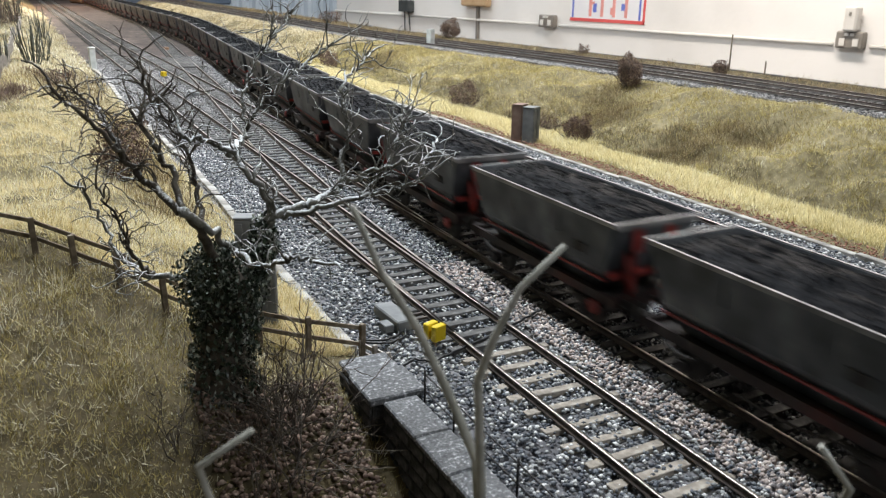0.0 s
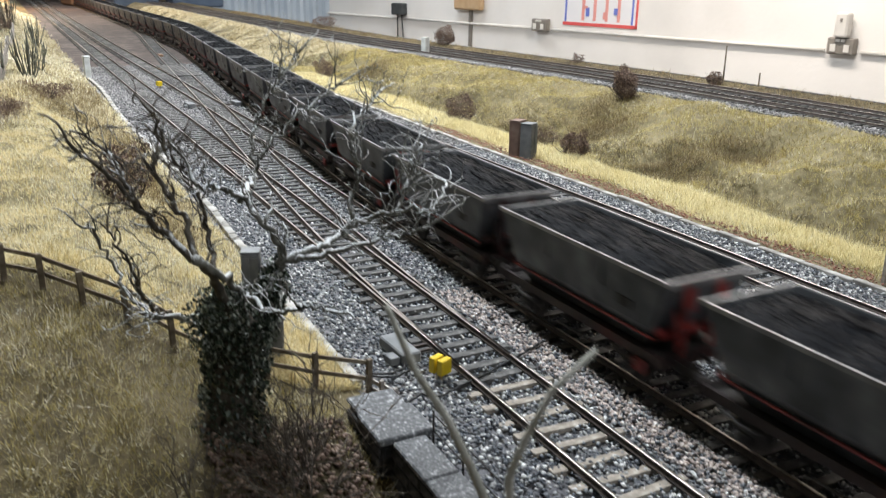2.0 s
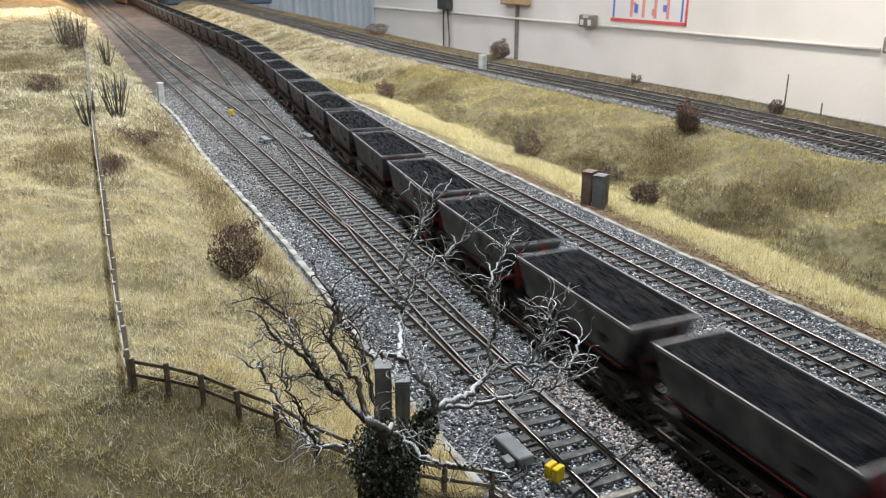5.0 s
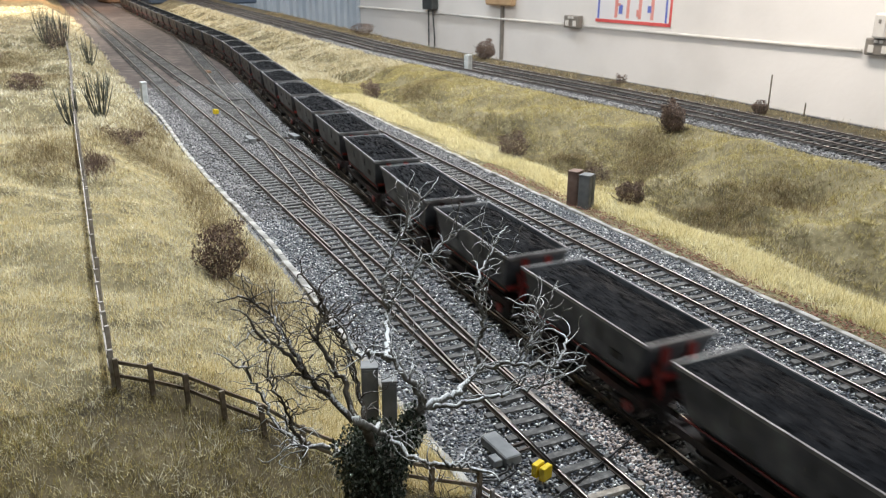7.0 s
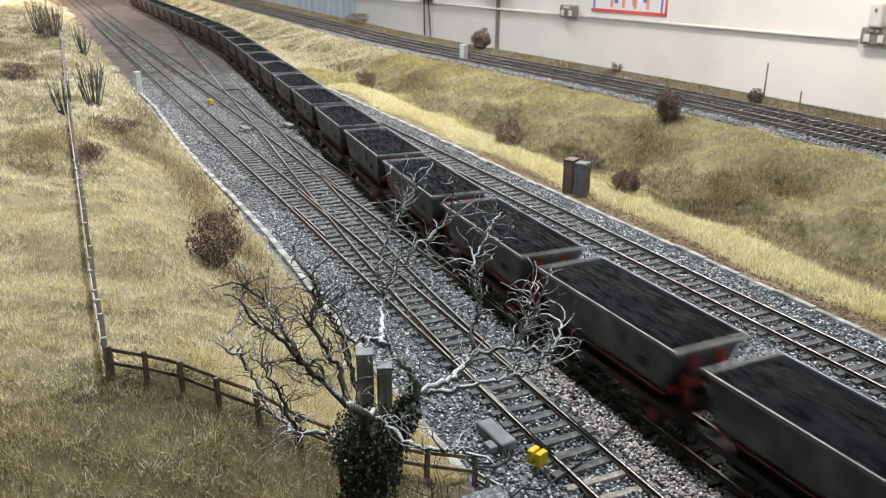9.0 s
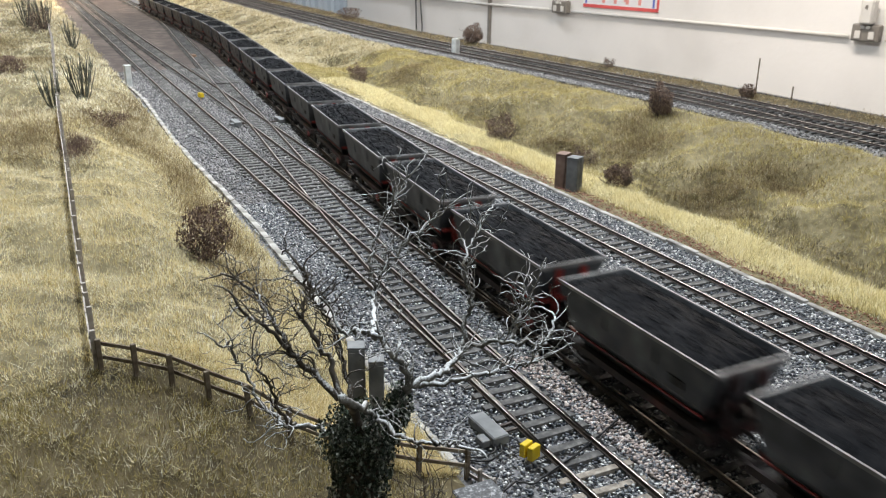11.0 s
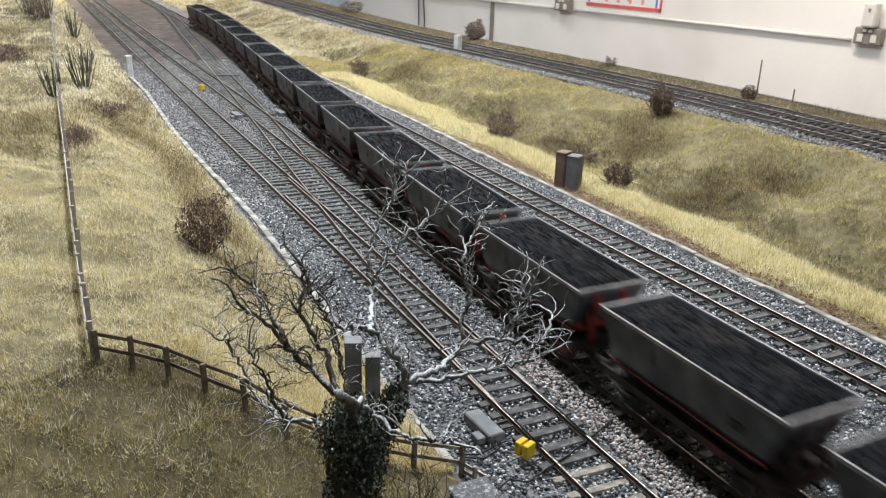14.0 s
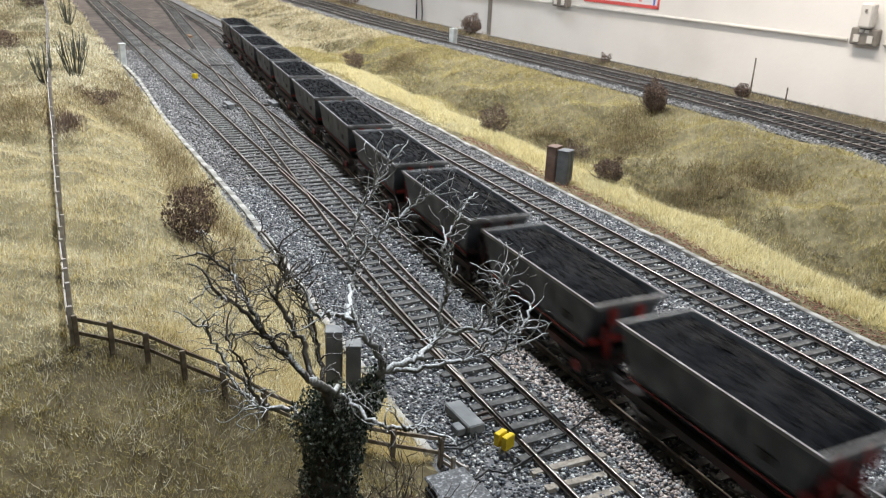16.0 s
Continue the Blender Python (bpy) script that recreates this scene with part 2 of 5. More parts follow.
M["wood"] = material("pine_board", [(0.34, 0.22, 0.11), (0.46, 0.31, 0.17), (0.52, 0.37, 0.22)], 30, 0.7, 0.2, 200)
M["wood_dark"] = material("brown_board", [(0.14, 0.08, 0.045), (0.24, 0.14, 0.08)], 30, 0.75, 0.2)
M["fascia"] = material("fascia_board", [(0.05, 0.05, 0.05), (0.09, 0.09, 0.09)], 12, 0.7)
M["navy"] = material("dark_blue_crate", [(0.03, 0.05, 0.09), (0.06, 0.09, 0.14)], 20, 0.5)
M["glow"] = bpy.data.materials.new("lit_tube")
M["glow"].use_nodes = True
M["glow"].node_tree.nodes["Principled BSDF"].inputs["Emission Color"].default_value = (1, 0.96, 0.9, 1)
M["glow"].node_tree.nodes["Principled BSDF"].inputs["Emission Strength"].default_value = 6.0


# ---- mesh helpers ----
def box(bm, x0, x1, y0, y1, z0, z1, m=None, mi=0):
    vs = [bm.verts.new(p) for p in ((x0, y0, z0), (x1, y0, z0), (x1, y1, z0), (x0, y1, z0), (x0, y0, z1), (x1, y0, z1), (x1, y1, z1), (x0, y1, z1))]
    if m is not None:
        for v in vs:
            v.co = m @ v.co
    out = []
    for f in ((3, 2, 1, 0), (4, 5, 6, 7), (0, 1, 5, 4), (1, 2, 6, 5), (2, 3, 7, 6), (3, 0, 4, 7)):
        face = bm.faces.new([vs[i] for i in f])
        face.material_index = mi
        out.append(face)
    return vs


def bevelled(bm, width, segments=1):
    bmesh.ops.bevel(bm, geom=list(bm.edges), offset=width, segments=segments, affect="EDGES", profile=0.7)
    return bm


def disc(bm, r, depth, m, seg=14, r2=None):
    bmesh.ops.create_cone(bm, cap_ends=True, segments=seg, radius1=r, radius2=r if r2 is None else r2, depth=depth, matrix=m)


def tube(bm, pts, radii, sides=6):
    """A tapering tube along points."""
    pts = [Vector(p) for p in pts]
    rings = []
    side = None
    for i, p in enumerate(pts):
        d = (pts[min(i + 1, len(pts) - 1)] - pts[max(i - 1, 0)]).normalized()
        if side is None:
            side = d.orthogonal().normalized()
        side = (side - d * side.dot(d)).normalized()
        up = d.cross(side)
        rings.append([bm.verts.new(p + radii[i] * (math.cos(a) * side + math.sin(a) * up)) for a in (math.tau * k / sides for k in range(sides))])
    for a, b in zip(rings, rings[1:]):
        for k in range(sides):
            f = bm.faces.new((a[k], a[(k + 1) % sides], b[(k + 1) % sides], b[k]))
            f.smooth = True
    bm.faces.new(rings[0][::-1])
    bm.faces.new(rings[-1])


def mesh_of(name, bm, *mats):
    me = bpy.data.meshes.new(name)
    bmesh.ops.recalc_face_normals(bm, faces=list(bm.faces))
    bm.to_mesh(me)
    bm.free()
    for m in mats:
        me.materials.append(m)
    return me


def part(name, bm, mat, parent, label=""):
    """Links a bmesh as one mesh object under a thing or part."""
    ob = new(name, mesh_of(name, bm, *(mat if isinstance(mat, (list, tuple)) else [mat])))
    ob.parent = parent
    if label:
        tagged(ob, label)
    return ob


def thing(name, label, category, x=0, y=0, z=0, rz=0, group="", kind=""):
    ob = new(name)
    ob.empty_display_size = 0.01
    ob.matrix_basis = pose(x, y, z, 0, 0, rz)
    return tagged(ob, label, category, group, kind)


def solid(name, bm, mat, label, category, group="", kind="", at=None):
    ob = new(name, mesh_of(name, bm, *(mat if isinstance(mat, (list, tuple)) else [mat])))
    if at is not None:
        ob.matrix_basis = at
    return tagged(ob, label, category, group, kind)


def raw(name, verts, faces, mat, parent=None):
    """A mesh object from number arrays: faces all of one corner count."""
    me = bpy.data.meshes.new(name)
    n, k = len(faces), faces.shape[1]
    me.vertices.add(len(verts))
    me.vertices.foreach_set("co", np.ascontiguousarray(verts, dtype=np.float32).ravel())
    me.loops.add(n * k)
    me.loops.foreach_set("vertex_index", np.ascontiguousarray(faces, dtype=np.int32).ravel())
    me.polygons.add(n)
    me.polygons.foreach_set("loop_start", np.arange(0, n * k, k, dtype=np.int32))
    me.materials.append(mat)
    me.update(calc_edges=True)
    ob = new(name, me)
    ob.parent = parent
    return ob


# ---- lie of the land ----
def smooth(t):
    t = np.clip(t, 0, 1)
    return t * t * (3 - 2 * t)


def lumps(x, y, s):
    return (np.sin(x * 31 * s + 1.3 * np.sin(y * 17 * s)) + np.sin(y * 23 * s + 2.1 * np.sin(x * 13 * s + 1)) + 0.5 * np.sin((x + y) * 57 * s + 2)) / 2.5


RTOP = 0.004          # rail tops
A_X, M_X, D_X = 0.243, 0.323, 0.507
GAUGE = 0.032


def e_edge(y):
    """Near edge of the rear line's bed."""
    return 1.02 - 0.13 * smooth((y - 1.0) / 1.7)


def ground(x, y):
    x, y = np.asarray(x, float), np.asarray(y, float)
    n = lumps(x, y, 1.0)
    fine = lumps(x + 0.3, y * 1.2 + 0.7, 3.1)
    field = 0.052 * smooth((0.160 - x) / 0.14) + (0.0065 * n + 0.0032 * fine + 0.011 * lumps(x + 0.1, y, 0.42) * smooth((y - 0.6) / 0.5)) * smooth((0.15 - x) / 0.1) + 0.02 * smooth((-0.05 - x) / 0.5)
    near = smooth((y - 0.25) / 0.30)
    field = field + smooth((0.12 - x) / 0.08) * smooth((y - 0.62) / 0.3) * (0.007 * np.sin(y * 16 + 5 * x) * np.sin(x * 21 + 1.5 * y + 0.6) + 0.004 * lumps(x, y, 1.7))
    left = field * near - 0.10 * (1 - smooth((y - 0.10) / 0.30))
    track = np.full_like(x, -0.0035)
    edge = e_edge(y)
    t = smooth((x - (edge - 0.24)) / 0.22)
    right = -0.002 + (-0.028 + 0.016 * n + 0.005 * fine) * smooth((x - 0.62) / 0.13) * (1 - t) + t * 0.027
    right = right + (0.009 * n + 0.004 * fine) * smooth((x - 0.68) / 0.1) * (1 - 0.8 * t) + 0.005 * np.exp(-((x - edge + 0.040) / 0.030) ** 2) * smooth((1.15 - y) / 0.3)
    bowl = smooth((x - 0.64) / 0.08) * (1 - smooth((x - edge + 0.045) / 0.04))
    right = right + bowl * (-0.030 * np.exp(-((x - 0.885) / 0.070) ** 2 - ((y - 1.135) / 0.085) ** 2)
                            + 0.013 * np.exp(-((x - 0.935) / 0.050) ** 2 - ((y - 0.955) / 0.075) ** 2)
                            - 0.012 * np.exp(-((x - 0.885) / 0.035) ** 2 - ((y - 0.815) / 0.055) ** 2)
                            + 0.010 * np.exp(-((x - 0.845) / 0.025) ** 2 - ((y - 0.75) / 0.060) ** 2)
                            + 0.012 * np.exp(-((x - 0.83) / 0.05) ** 2 - ((y - 1.90) / 0.08) ** 2)
                            + 0.006 * np.sin(y * 34 + 9 * x) * np.sin(x * 40 + 3 * y))
    back = 0.026 + 0.008 * smooth((x - edge - 0.20) / 0.05)
    z = np.where(x < 0.168, left, np.where(x < 0.572, track, np.where(x < edge, right, back)))
    return z


def grid_lines(*spans):
    out = []
    for a, b, s in spans:
        out += list(np.arange(a, b - s * 0.5, s))
    return np.array(out + [spans[-1][1]])


# ---- room ----
def slab(name, x0, x1, y0, y1, z0, z1, mat, label, category):
    bm = bmesh.new()
    box(bm, x0, x1, y0, y1, z0, z1)
    return solid(name, bm, mat, label, category, kind="structure")


ZF, ZC = -1.0, 1.6
slab("floor", -3.2, 6.0, -7.2, 11.0, ZF - 0.1, ZF, M["floor"], "bare concrete floor of the layout room", "floor")
slab("ceiling", -3.2, 6.0, -7.2, 11.0, ZC, ZC + 0.1, M["ceiling_paint"], "plain painted ceiling with tube lights", "ceiling")
slab("wall_left", -3.3, -3.2, -7.2, 11.0, ZF, ZC, M["wall_paint"], "plain white painted wall", "wall")
slab("wall_back", -3.2, 6.0, -7.3, -7.2, ZF, ZC, M["wall_paint"], "plain white painted wall", "wall")
slab("wall_end", -3.2, 6.0, 11.0, 11.1, ZF, ZC, M["wall_paint"], "plain white painted end wall", "wall")
WALL = pose(3.30, 2.55, 0, 0, 0, 12.4)      # wall frame: local y runs along the wall, local x points into it


def on_wall(u, z, out=0.0):
    return WALL @ Matrix.Translation((-out, u, z))


bm = bmesh.new()
box(bm, 0, 0.12, -10.4, 8.8, ZF, ZC, WALL)
solid("wall_right", bm, M["wall_paint"], "white painted wall with scuffs behind the layout", "wall", kind="structure")

for lx, ly, lw, tint in TUBES:
    t = thing("ceiling_light", "lit fluorescent batten fixed to the ceiling", "ceiling light", lx, ly, 1.5, group="tube lights")
    bm = bmesh.new()
    box(bm, -0.05, 0.05, -0.72, 0.72, 0.03, 0.10)
    part("housing", bm, M["white_plastic"], t)
    bm = bmesh.new()
    disc(bm, 0.016, 1.4, pose(0, 0, 0.0, 90), 12)
    part("tube", bm, M["glow"], t, "lit white tube")


# ---- baseboard and ground sheet ----
GX = grid_lines((-1.3, -0.3, 0.04), (-0.3, 0.168, 0.006), (0.168, 0.572, 0.0202), (0.572, 1.08, 0.008), (1.08, 1.34, 0.02))
GY = grid_lines((-6.7, 0.0, 0.2), (0.0, 1.3, 0.008), (1.3, 3.2, 0.02), (3.2, 9.4, 0.1))


def make_ground():
    xx, yy = np.meshgrid(GX, GY, indexing="ij")
    rim = e_edge(yy) + 0.235
    xx = np.where(xx > 0.80, 0.80 + (xx - 0.80) / (1.34 - 0.80) * (rim - 0.80), xx)
    zz = ground(xx, yy)
    verts = np.stack([xx, yy, zz], -1).reshape(-1, 3)
    ny = len(GY)
    i, j = np.meshgrid(np.arange(len(GX) - 1), np.arange(ny - 1), indexing="ij")
    a = (i * ny + j).ravel()
    faces = np.stack([a, a + ny, a + ny + 1, a + 1], -1)
    ob = raw("ground", verts, faces, M["soil"])
    ob.data.materials.append(M["ballast_bed"])
    ob.data.materials.append(M["ash"])
    ob.data.materials.append(M["rear_bed"])
    ob.data.materials.append(M["soil_dark"])
    cx = (xx[:-1, :-1] + xx[1:, 1:]).ravel() / 2
    cy = (yy[:-1, :-1] + yy[1:, 1:]).ravel() / 2
    idx = np.where((cx > 0.168) & (cx < 0.572), 1, 0)
    idx = np.where((cx > e_edge(cy) - 0.004) & (cx < e_edge(cy) + 0.19), 3, idx)
    idx = np.where((cx > 0.168) & (cx < 0.52) & (cy > 2.1), 2, idx)
    idx = np.where((cx < 0.168) & (cx < 0.166 - (cy - 0.40) * 1.25) & (cy < 0.53), 4, idx)
    idx = np.where((cx > e_edge(cy) + 0.19), 4, idx)
    ob.data.polygons.foreach_set("material_index", idx.astype(np.int32))
    ob.data.polygons.foreach_set("use_smooth", np.ones(len(idx), dtype=bool))
    tagged(ob, "scenic ground with grassy slopes and ballasted trackbed", "ground", kind="structure")


make_ground()
bm = bmesh.new()
box(bm, -1.3, 1.12, -6.7, 9.4, -0.34, -0.30)
solid("baseboard", bm, M["wood_dark"], "plywood baseboard under the scenery", "baseboard", kind="structure")
bm = bmesh.new()
box(bm, -1.31, -1.3, -6.7, 9.4, -0.36, 0.03)
solid("fascia_left", bm, M["fascia"], "dark painted fascia board along the layout", "fascia", kind="structure")
bm = bmesh.new()
for k in range(40):
    y0, y1 = -6.7 + 16.1 * k / 40, -6.7 + 16.1 * (k + 1) / 40
    x0, x1 = float(e_edge(np.array(y0))) + 0.2352, float(e_edge(np.array(y1))) + 0.2352
    q = [bm.verts.new(p) for p in ((x0, y0, -0.36), (x1, y1, -0.36), (x1, y1, 0.033), (x0, y0, 0.033), (x0 + 0.01, y0, -0.36), (x1 + 0.01, y1, -0.36), (x1 + 0.01, y1, 0.033), (x0 + 0.01, y0, 0.033))]
    for f in ((0, 1, 2, 3), (7, 6, 5, 4), (3, 2, 6, 7), (4, 5, 1, 0)):
        bm.faces.new([q[i] for i in f])
solid("fascia_right", bm, M["fascia"], "dark painted fascia board along the layout", "fascia", kind="structure")
leg = thing("trestle", "plain timber trestle under the baseboard", "trestle", 0, -6, ZF, group="trestles")
for lx in (-1.1, 1.1):
    bm = bmesh.new()
    box(bm, lx - 0.03, lx + 0.03, -0.03, 0.03, 0, 0.66)
    part("leg", bm, M["wood"], leg)
bm = bmesh.new()
box(bm, -1.2, 1.2, 0.031, 0.06, 0.55, 0.64)
part("crossbar", bm, M["wood"], leg)
for k in range(1, 8):
    copy_thing(leg, pose(0, -6 + 2.1 * k, ZF))


# ---- railway lines ----
def ease(y, y0, y1, x0, x1, lead=0.25):
    """A crossover: straight in the middle, curving in and out over `lead` of its length."""
    t = np.clip((y - y0) / (y1 - y0), 0, 1)
    k = 1 / (1 - lead)
    s = np.where(t < lead, k * t * t / (2 * lead), np.where(t > 1 - lead, 1 - k * (1 - t) ** 2 / (2 * lead), k * (t - lead / 2)))
    return x0 + (x1 - x0) * s


def line_a(y): return A_X + 0 * y
def line_m(y): return M_X - 0.012 * smooth((y - 1.4) / 1.6) + 0 * y
def line_d(y): return D_X + 0 * y
def line_c(y): return ease(y, 0.42, 2.86, M_X, D_X - 0.003, 0.2)
B_KNOTS = ((0.20, 0.40, 0.65, 0.90, 1.10, 1.43, 1.87, 2.60, 3.75, 4.2), (0.0, 0.0, 0.0085, 0.028, 0.046, 0.078, 0.115, 0.177, 0.261, 0.261))


def line_b(y):
    """The long crossover: a smooth curve through its knots."""
    ky, ko = np.array(B_KNOTS[0]), np.array(B_KNOTS[1])
    m = np.gradient(ko, ky)
    q = np.clip(np.asarray(y, float), ky[0], ky[-1] - 1e-9)
    i = np.clip(np.searchsorted(ky, q, side="right") - 1, 0, len(ky) - 2)
    h = ky[i + 1] - ky[i]
    t = (q - ky[i]) / h
    return A_X + ko[i] * (1 + 2 * t) * (1 - t) ** 2 + m[i] * h * t * (1 - t) ** 2 + ko[i + 1] * t * t * (3 - 2 * t) + m[i + 1] * h * t * t * (t - 1)


def line_e(y): return e_edge(y) + 0.052
def line_f(y): return e_edge(y) + 0.132


def sweep_rail(name, fn, off, y0, y1, z, parent, step=0.04):
    ys = np.arange(y0, y1 + 1e-6, step)
    xs = fn(ys)
    tx, ty = np.gradient(xs), np.gradient(ys)
    ln = np.hypot(tx, ty)
    nx, ny = ty / ln, -tx / ln
    prof = [(-0.0017, -0.0034), (0.0017, -0.0034), (0.0017, -0.0028), (0.0004, -0.0024), (0.0004, -0.0010), (0.0009, -0.0008), (0.0009, 0.0), (-0.0009, 0.0), (-0.0009, -0.0008), (-0.0004, -0.0010), (-0.0004, -0.0024), (-0.0017, -0.0028)]
    k = len(prof)
    verts = np.zeros((len(ys), k, 3))
    for q, (u, w) in enumerate(prof):
        verts[:, q, 0], verts[:, q, 1], verts[:, q, 2] = xs + nx * (off + u), ys + ny * (off + u), z + w
    i, j = np.meshgrid(np.arange(len(ys) - 1), np.arange(k), indexing="ij")
    a, b = (i * k + j).ravel(), (i * k + (j + 1) % k).ravel()
    faces = np.stack([a, b, b + k, a + k], -1)
    ob = raw(name, verts.reshape(-1, 3), faces, M["rail_side"], parent)
    ob.data.materials.append(M["rail_top"])
    ob.data.polygons.foreach_set("material_index", np.where(j.ravel() == 6, 1, 0).astype(np.int32))
    return ob


trackwork = thing("main_line_track", "bullhead track with turnouts on timber and concrete sleepers in ballast", "track", kind="structure")
rear_line = thing("rear_line_track", "double track on the bank behind with dark sleepers", "track", kind="structure")
SPANS = [(line_a, -6.6, 9.3), (line_m, -6.6, 9.3), (line_d, -6.6, 9.3), (line_c, 0.42, 2.86), (line_b, 0.40, 3.75)]
for fn, y0, y1 in SPANS:
    for off in (-GAUGE / 2 - 0.0009, GAUGE / 2 + 0.0009):
        sweep_rail("rail", fn, off, y0, y1, RTOP, trackwork)
for fn in (line_e, line_f):
    for off in (-GAUGE / 2 - 0.0009, GAUGE / 2 + 0.0009):
        sweep_rail("rail", fn, off, -6.6, 9.3, 0.034, rear_line)
for y0, off in ((0.86, -0.0125), (0.93, 0.0125)):
    sweep_rail("check_rail", line_a, off, y0, y0 + 0.12, RTOP, trackwork, 0.02)
sweep_rail("check_rail", line_m, -0.0125, 1.05, 1.17, RTOP, trackwork, 0.02)


def sleeper_runs(y, lines, half):
    iv = sorted((float(fn(np.array(y))) - half, float(fn(np.array(y))) + half) for fn, a, b in lines if a - 0.01 <= y <= b + 0.01)
    out = []
    for a, b in iv:
        if out and a < out[-1][1] + 0.001:
            out[-1][1] = max(b, out[-1][1])
        else:
            out.append([a, b])
    return out


def sleeper_mesh(name, length, width, mat):
    bm = bmesh.new()
    box(bm, -length / 2, length / 2, -width / 2, width / 2, -0.0032, 0.0)
    bm2 = bevelled(bm, 0.0003)
    return mesh_of(name, bm2, mat)


SPACING = 0.0155
rng = random.Random(4)
timber_cache = {}
far_boxes = []
for k in range(int(-6.5 / SPACING), int(9.2 / SPACING)):
    y = k * SPACING
    for x0, x1 in sleeper_runs(y, SPANS, 0.0255):
        jit = rng.uniform(-0.0008, 0.0008)
        if 0.12 < y < 1.62:
            light = y < 0.385 and x0 < 0.25
            ln = round((x1 - x0) / 0.004) * 0.004
            key = (ln, light)
            if key not in timber_cache:
                timber_cache[key] = sleeper_mesh("sleeper", ln, 0.0050 if light else 0.0062, M["concrete"] if light else M["timber"])
            ob = new("sleeper", timber_cache[key])
            ob.parent = trackwork
            ob.matrix_basis = pose((x0 + x1) / 2 + jit, y + jit, (-0.0003 if light else 0.0004) + jit * (0.7 if light else 0.2), rng.uniform(-4, 4) if light else 0, rng.uniform(-1, 1), rng.uniform(-4, 4) if light else rng.uniform(-1.5, 1.5))
        else:
            far_boxes.append((x0, x1, y, 0.0004))


def box_field(name, boxes, width, mat, parent):
    n = len(boxes)
    b = np.array(boxes)
    v = np.zeros((n, 8, 3))
    for q, (sx, sy, sz) in enumerate(((0, -1, 0), (1, -1, 0), (1, 1, 0), (0, 1, 0), (0, -1, 1), (1, -1, 1), (1, 1, 1), (0, 1, 1))):
        v[:, q, 0] = np.where(sx, b[:, 1], b[:, 0])
        v[:, q, 1] = b[:, 2] + sy * width / 2
        v[:, q, 2] = b[:, 3] - (0 if sz else 0.0032)
    f = np.array([(3, 2, 1, 0), (4, 5, 6, 7), (0, 1, 5, 4), (1, 2, 6, 5), (2, 3, 7, 6), (3, 0, 4, 7)])
    faces = (np.arange(n)[:, None, None] * 8 + f[None]).reshape(-1, 4)
    return tagged(raw(name, v.reshape(-1, 3), faces, mat, parent), kind="stuff")


box_field("distant_sleepers", far_boxes, 0.0062, M["timber"], trackwork)
rear = []
for k in range(int(-3.0 / SPACING), int(7.0 / SPACING)):
    y = k * SPACING
    for fn in (line_e, line_f):
        c = float(fn(np.array(y)))
        rear.append((c - 0.0255, c + 0.0255, y, 0.0302))
box_field("rear_sleepers", rear, 0.0062, M["timber"], rear_line)

# timber foot crossing between the rails
walkway = thing("board_crossing", "dark timber boarded crossing laid between the rails", "crossing", 0.37, 2.03, 0.001)
for k in range(6):
    bm = bmesh.new()
    box(bm, -0.030 + k * 0.010, -0.0215 + k * 0.010, -0.12, 0.12, 0.0, 0.0022)
    part("plank", bm, M["timber"], walkway)


# ---- ballast stones ----
def stones(name, n, x0, x1, y0, y1, size, mat, z=None, label="", seed=1):
    r = np.random.RandomState(seed)
    base = np.array([(1, 1, 0.2), (-1, 1, -0.1), (-1, -1, 0.2), (1, -1, -0.1), (0.1, 0, 1.0), (0, 0.1, -0.9)], float) * (0.75, 0.75, 0.8)
    x, y = r.uniform(x0, x1, n), r.uniform(y0, y1, n)
    s = size * r.uniform(0.55, 1.25, n)
    zz = (ground(x, y) if z is None else z) + 0.0012 + 0.0016 * r.rand(n)
    v = base[None] * (1 + 0.35 * r.uniform(-1, 1, (n, 6, 3))) * (s[:, None, None] * 0.5)
    a = r.uniform(0, math.tau, n)
    ca, sa = np.cos(a)[:, None], np.sin(a)[:, None]
    v = np.stack([v[..., 0] * ca - v[..., 1] * sa, v[..., 0] * sa + v[..., 1] * ca, v[..., 2]], -1)
    v += np.stack([x, y, zz], -1)[:, None, :]
    f = np.array([(0, 1, 4), (1, 2, 4), (2, 3, 4), (3, 0, 4), (1, 0, 5), (2, 1, 5), (3, 2, 5), (0, 3, 5)])
    faces = (np.arange(n)[:, None, None] * 6 + f[None]).reshape(-1, 3)
    return tagged(raw(name, v.reshape(-1, 3), faces, mat), label, "ballast", kind="stuff")


stones("ballast", 76000, 0.172, 0.568, 0.12, 1.0, 0.0026, M["stones"], label="loose grey and blue granite ballast between the sleepers")
stones("ballast", 46000, 0.172, 0.568, 1.0, 2.2, 0.0034, M["stones_dusty"], label="grey granite ballast further along the line", seed=2)
stones("tan_ballast", 3600, 0.272, 0.296, 0.12, 0.52, 0.0030, M["stones_tan"], label="pale tan ballast in the space between two lines", seed=3)
r0 = np.random.RandomState(5)


